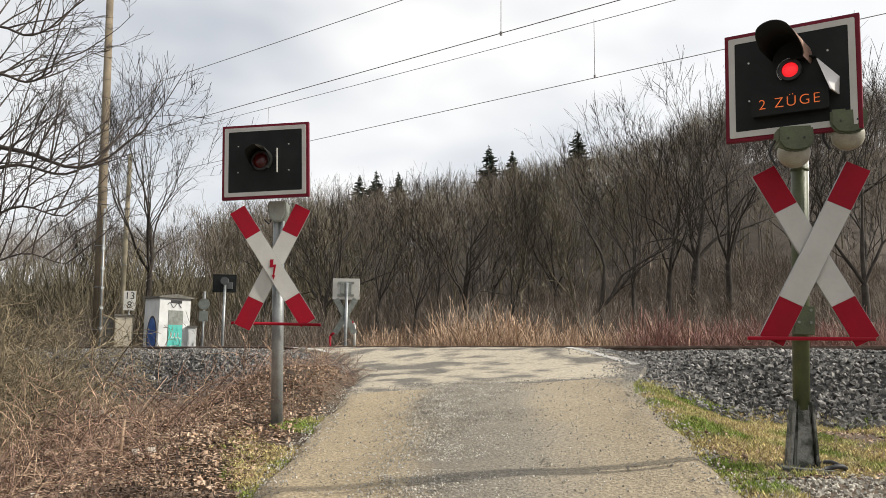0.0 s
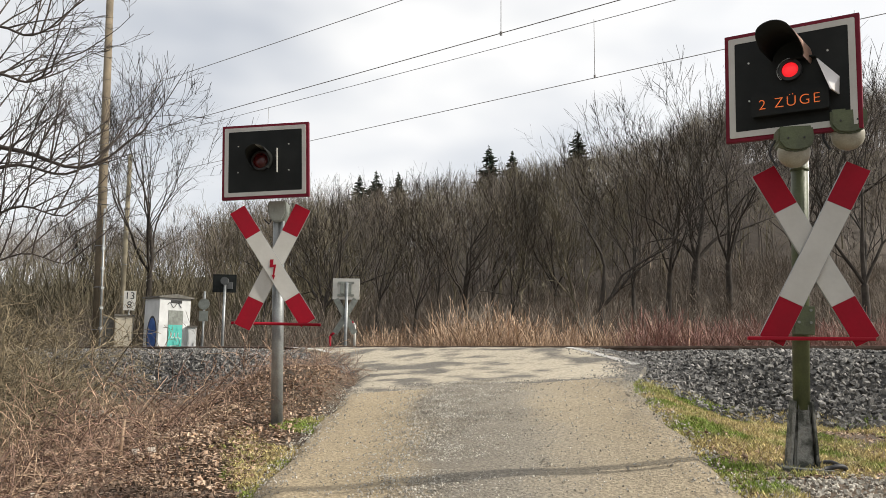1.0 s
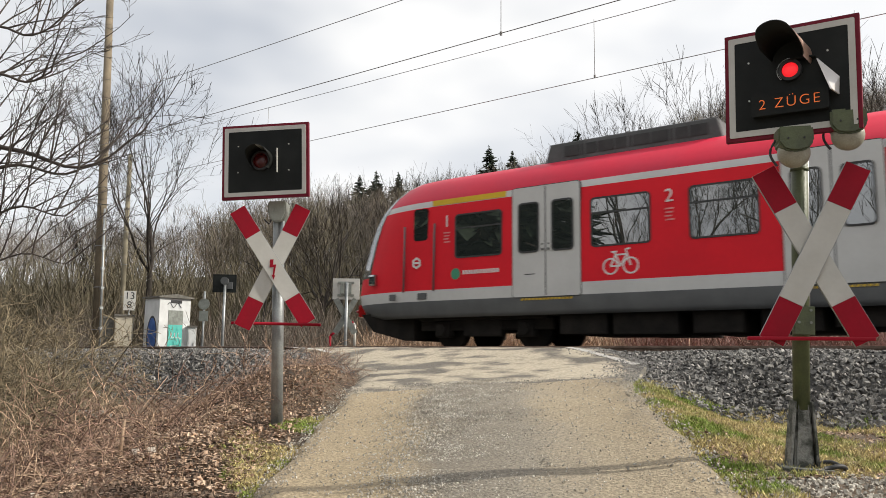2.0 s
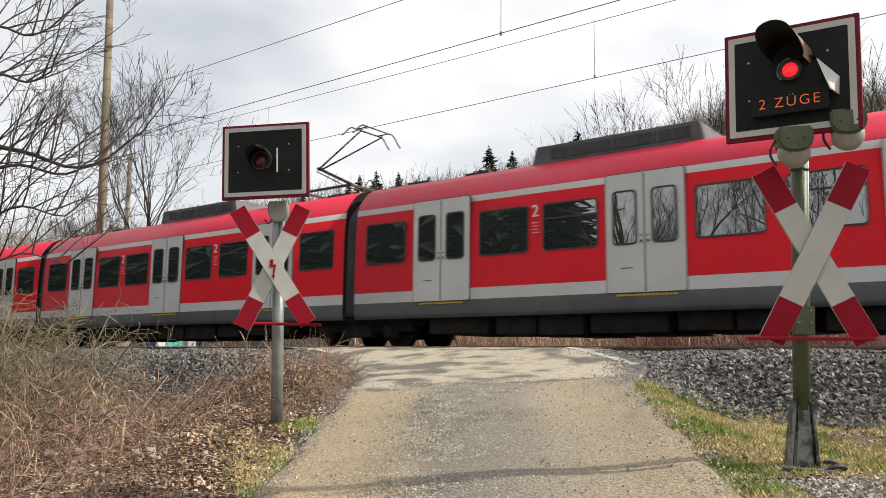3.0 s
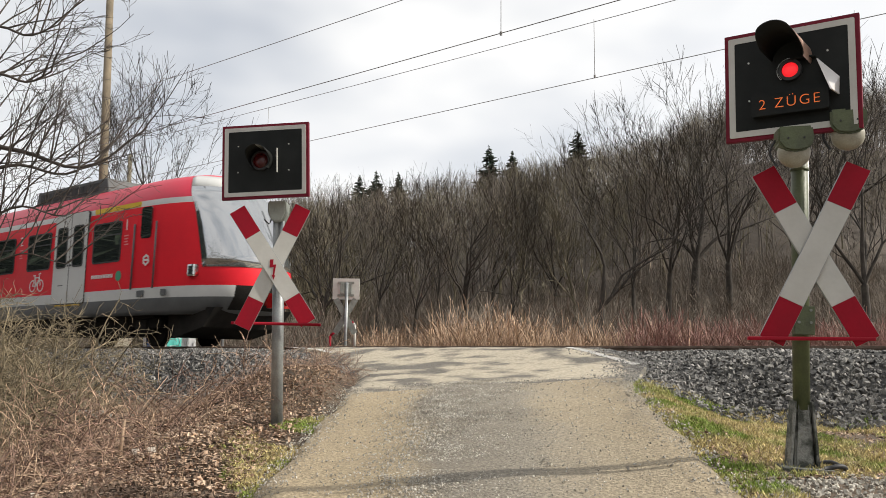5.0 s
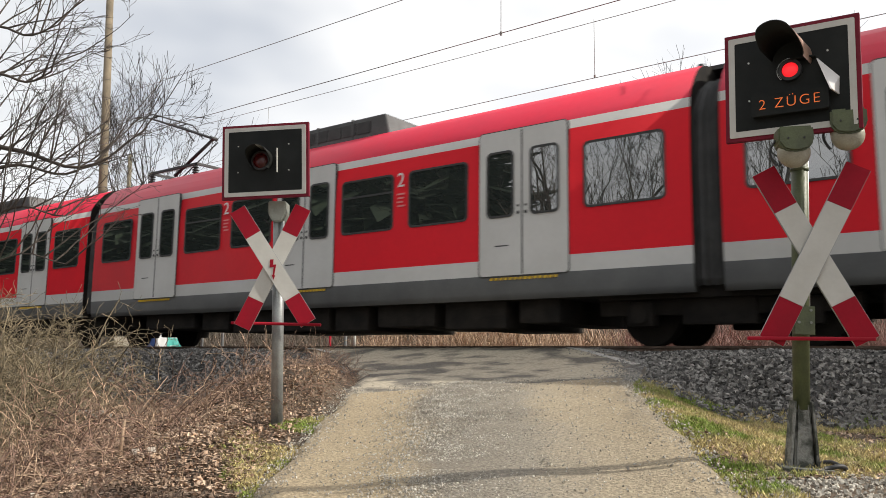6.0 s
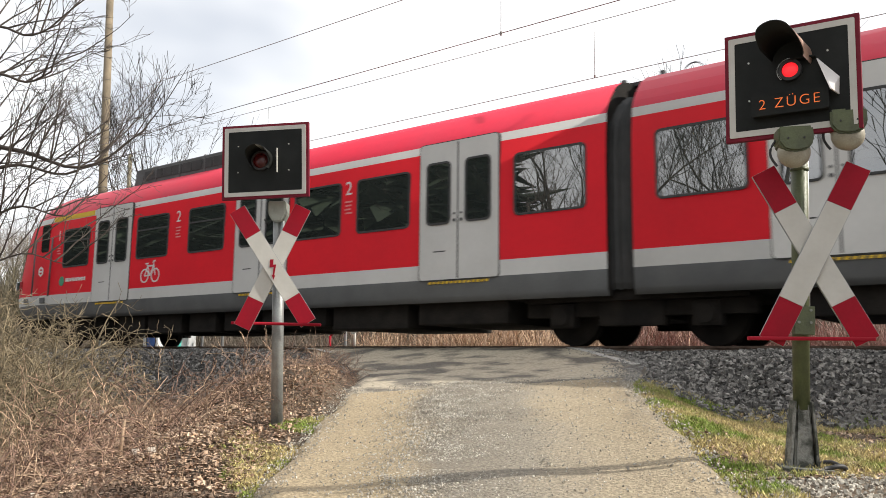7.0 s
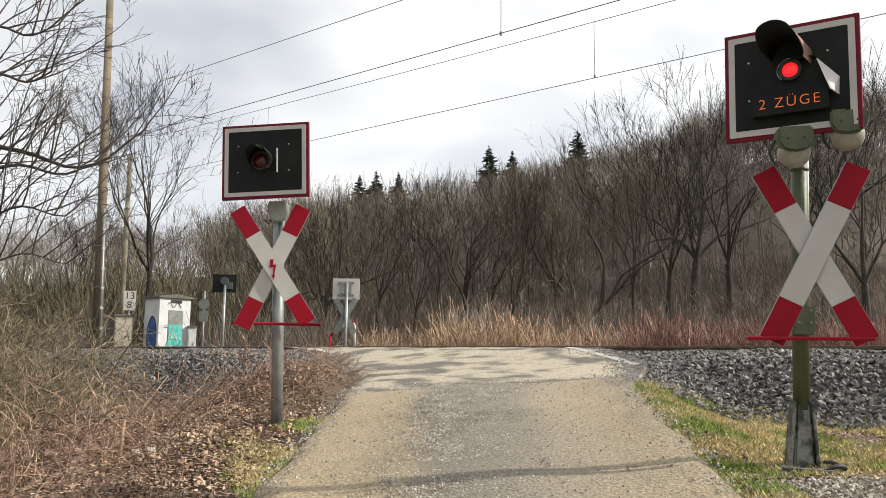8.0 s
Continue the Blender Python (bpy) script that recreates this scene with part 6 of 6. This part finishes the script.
def make_cover():
    rng = np.random.default_rng(21)
    leaf = []
    for i in range(8):
        l, w, c = 1.0, rng.uniform(0.5, 0.75), rng.uniform(0.15, 0.5)
        v = np.array([(-l, 0, 0), (-0.2, -w, c * 0.8), (l, 0, 0.25), (-0.2, w, c), (0.1, 0, -0.1)])
        leaf.append((v, np.array([(0, 1, 4), (1, 2, 4), (2, 3, 4), (3, 0, 4)])))
    leaf = tilted(leaf, rng, 2) + leaf * 3
    pl = []
    for i in range(46000):
        d = 3.4 + 7.0 * rng.uniform() ** 1.2
        r = rng.uniform(-0.66 * d, -0.9)
        a, b = road_half(d)
        x, y = road_axes(r, d)
        if r > a - 0.02 - 0.25 * rng.uniform() or y > 8.2:
            continue
        s = rng.uniform(0.012, 0.028)
        pl.append((int(rng.integers(0, len(leaf))), x, y, ground_z(x, y) + rng.uniform(0.002, 0.03), rng.uniform(0, 6.28), s))
    for i in range(9000):
        d = 3.6 + 4.6 * rng.uniform()
        a, b = road_half(d)
        r = b + 0.05 + rng.exponential(0.9)
        x, y = road_axes(r, d)
        if y > 8.3 or (r > 1.75 and d < 4.7):
            continue
        pl.append((int(rng.integers(0, len(leaf))), x, y, ground_z(x, y) + 0.012, rng.uniform(0, 6.28), rng.uniform(0.010, 0.022)))
    merge("dead_leaves", leaf, pl, "litter", "dead brown leaves lying on the verges", "dead leaves")
    # dead bramble canes arching over the bank
    segs_list = []
    for i in range(10):
        g = np.random.default_rng(700 + i)
        segs = []
        a = g.uniform(0, 6.28)
        grow(g, (0, 0, -0.05), (math.cos(a), math.sin(a), g.uniform(0.3, 1.0)), g.uniform(0.6, 1.4), 0.0055, 1, segs, 0.7, 4, -0.10, 0.13, 3, 9, 0.4, 0.2, 0.45)
        segs_list.append(proto([(p, q, max(ra * 1.6, 0.0052), max(rb * 1.4, 0.0036), 3) for p, q, ra, rb, n in segs]))
    pl = []
    for i in range(1500):
        d = rng.uniform(4.0, 11.5)
        r = rng.uniform(-0.66 * d, -1.15)
        a, b = road_half(d)
        x, y = road_axes(r, d)
        low = 0.45 if y > 5.3 and r < -2.3 else 1.0
        if r > a - 0.2 or y > 9.0 or (d < 7 and r > -0.30 * d) or (y > 8.0 and r < -0.22 * d):
            continue
        pl.append((int(rng.integers(0, 10)), x, y, ground_z(x, y), rng.uniform(0, 6.28), rng.uniform(0.4, 1.0) * (1.0 if d > 6 else 0.75) * min(1.0, 0.35 + 0.4 * (a - r)) * low))
    for i in range(330):
        d = rng.uniform(8.1, 12.6)
        r = road_half(d)[0] - 0.06 - 1.7 * rng.uniform() ** 1.2
        x, y = road_axes(r, d)
        pl.append((int(rng.integers(0, 10)), x, y, ground_z(x, y), rng.uniform(0, 6.28), rng.uniform(0.22, 0.42)))
    merge("brambles", segs_list, pl[::3], "straw", "dry straw coloured canes on the bank", "brambles")
    pl = [p for i, p in enumerate(pl) if i % 3]
    merge("brambles", segs_list, pl, "bramble", "dead bramble canes tangled on the bank", "brambles")
    # grass blades
    blades = []
    for i in range(6):
        g = np.random.default_rng(800 + i)
        vv, ff = [], []
        for k in range(9):
            a, l, w = g.uniform(0, 6.28), g.uniform(0.5, 1.0), 0.05
            b = g.normal(0, 0.25, 2)
            o = len(vv)
            ca, sa = math.cos(a), math.sin(a)
            bend = g.uniform(0.2, 0.8)
            vv += [(b[0] - sa * w, b[1] + ca * w, -0.1), (b[0] + sa * w, b[1] - ca * w, -0.1), (b[0] + ca * bend * 0.4 * l + sa * w * 0.7, b[1] + sa * bend * 0.4 * l - ca * w * 0.7, l * 0.6),
                   (b[0] + ca * bend * l, b[1] + sa * bend * l, l)]
            ff += [(o, o + 1, o + 2), (o, o + 2, o + 3)]
        blades.append((np.array(vv), np.array(ff)))
    pl = []
    for i in range(17000):
        right_side = rng.uniform() < 0.72
        d = rng.uniform(3.4, 8.8)
        a, b = road_half(d)
        r = b - 0.05 + abs(rng.normal(0, 0.8)) + (1.6 * rng.uniform() if rng.uniform() < 0.45 else 0) if right_side else a + 0.03 - abs(rng.normal(0, 0.28))
        x, y = road_axes(r, d)
        if y > 8.4 or (r > 1.95 and d < 4.75) or (r < 0 and d > 7.7) or noise.noise(Vector((x * 1.1, y * 1.1, 3))) < (-0.22 if right_side else -0.05):
            continue
        pl.append((int(rng.integers(0, 6)), x, y, ground_z(x, y), rng.uniform(0, 6.28), rng.uniform(0.02, 0.055)))
    merge("grass", blades, pl, "grass", "patchy green and yellow verge grass", "grass")
    # concrete gully at the foot of the bank, litter, dry stump
    x, y = road_axes(-4.55, 10.2)
    g = thing("gully", pose(x, y, ground_z(x, y) - 0.22, 0, 0, 30), "old concrete drain gully half buried in leaves", "gully")
    bm = bmesh.new()
    box(bm, -0.34, 0.34, -0.2, -0.12, 0, 0.36, 0.015)
    box(bm, -0.34, 0.34, 0.12, 0.2, 0, 0.36, 0.015)
    part("side_slab", bm, "old_concrete", g)
    bm = bmesh.new()
    box(bm, -0.3, 0.22, -0.24, 0.24, 0.362, 0.40, 0.01)
    part("cover_slab", bm, "old_concrete", g, "cracked cover slab")
    x, y = road_axes(-5.3, 11.2)
    bm = bmesh.new()
    r = bmesh.ops.create_icosphere(bm, subdivisions=2, radius=0.07)
    for v in bm.verts:
        v.co *= 1 + 0.35 * noise.noise(v.co * 20)
    o = part("plastic_scrap", bm, "cloth_yellow")
    o.matrix_basis = pose(x, y, ground_z(x, y) + 0.06)
    tagged(o, "crumpled yellow plastic scrap on the ballast", "litter")
    x, y = road_axes(-2.55, 6.5)
    bm = bmesh.new()
    tube(bm, (0, 0, -0.05), (0.035, 0.0, 0.30), 0.018, 0.012, n=8)
    o = part("snapped_stick", bm, "straw")
    o.matrix_basis = pose(x, y, ground_z(x, y))
    tagged(o, "snapped dry stick standing in the leaves", "stick")


make_ground()
make_road()
make_tracks()
make_wires()
make_signal_right()
make_signal_left()
make_far_things()
near_train = make_train("red commuter train with light grey doors on the near track", pose(-250, NEAR_Y, 0))
far_train = make_train("red commuter train with light grey doors on the far track", pose(87, FAR_Y, 0, 0, 0, 180))
make_trees()
make_spruces()
make_woods()
make_stones()
make_cover()


# ---- what moves ----
NEAR_RUN = [(0.0, -196.6), (4.6, -60.4), (5.2, -42.7), (5.8, -25.0), (6.2, -13.1), (6.5, -4.66), (7.0, 10.7), (7.3, 19.2), (7.5, 25.2), (7.6, 28.8), (8.0, 40.8)]
FAR_RUN = [(0.0, 87.4), (1.7, 30.3), (2.8, -6.65), (3.0, -13.72), (3.5, -29.8), (3.6, -33.7), (3.7, -36.6), (3.8, -40.7), (4.0, -47.8), (4.2, -53.95), (4.6, -66.1), (8.0, -178.3)]
BLINK = [(-0.15, 0.4), (0.85, 1.4), (1.85, 2.4), (2.85, 3.42), (3.86, 4.44), (4.87, 5.45), (5.87, 6.44), (6.88, 7.43), (7.88, 8.5)]


def motions():
    walk(near_train, [(t, pose(x, NEAR_Y, 0)) for t, x in NEAR_RUN])
    walk(far_train, [(t, pose(x, FAR_Y, 0, 0, 0, 180)) for t, x in FAR_RUN])
    for ob, x, y, z, odd in LAMPS:
        edges = sorted({0.0, 8.0} | {t for a, b in BLINK for t in (a, b) if 0.08 < t < 7.95})
        lit = not odd
        angle = 0 if lit else 180
        rows = [(0.0, angle)]
        for t in edges[1:-1]:
            for k in range(4):
                rows.append((t - 0.05 + k * 0.034, angle + 60 * k))
            angle += 180
        rows.append((8.0, angle))
        walk(ob, [(t, pose(x, y, z, 0, 0, a)) for t, a in rows])


motions()
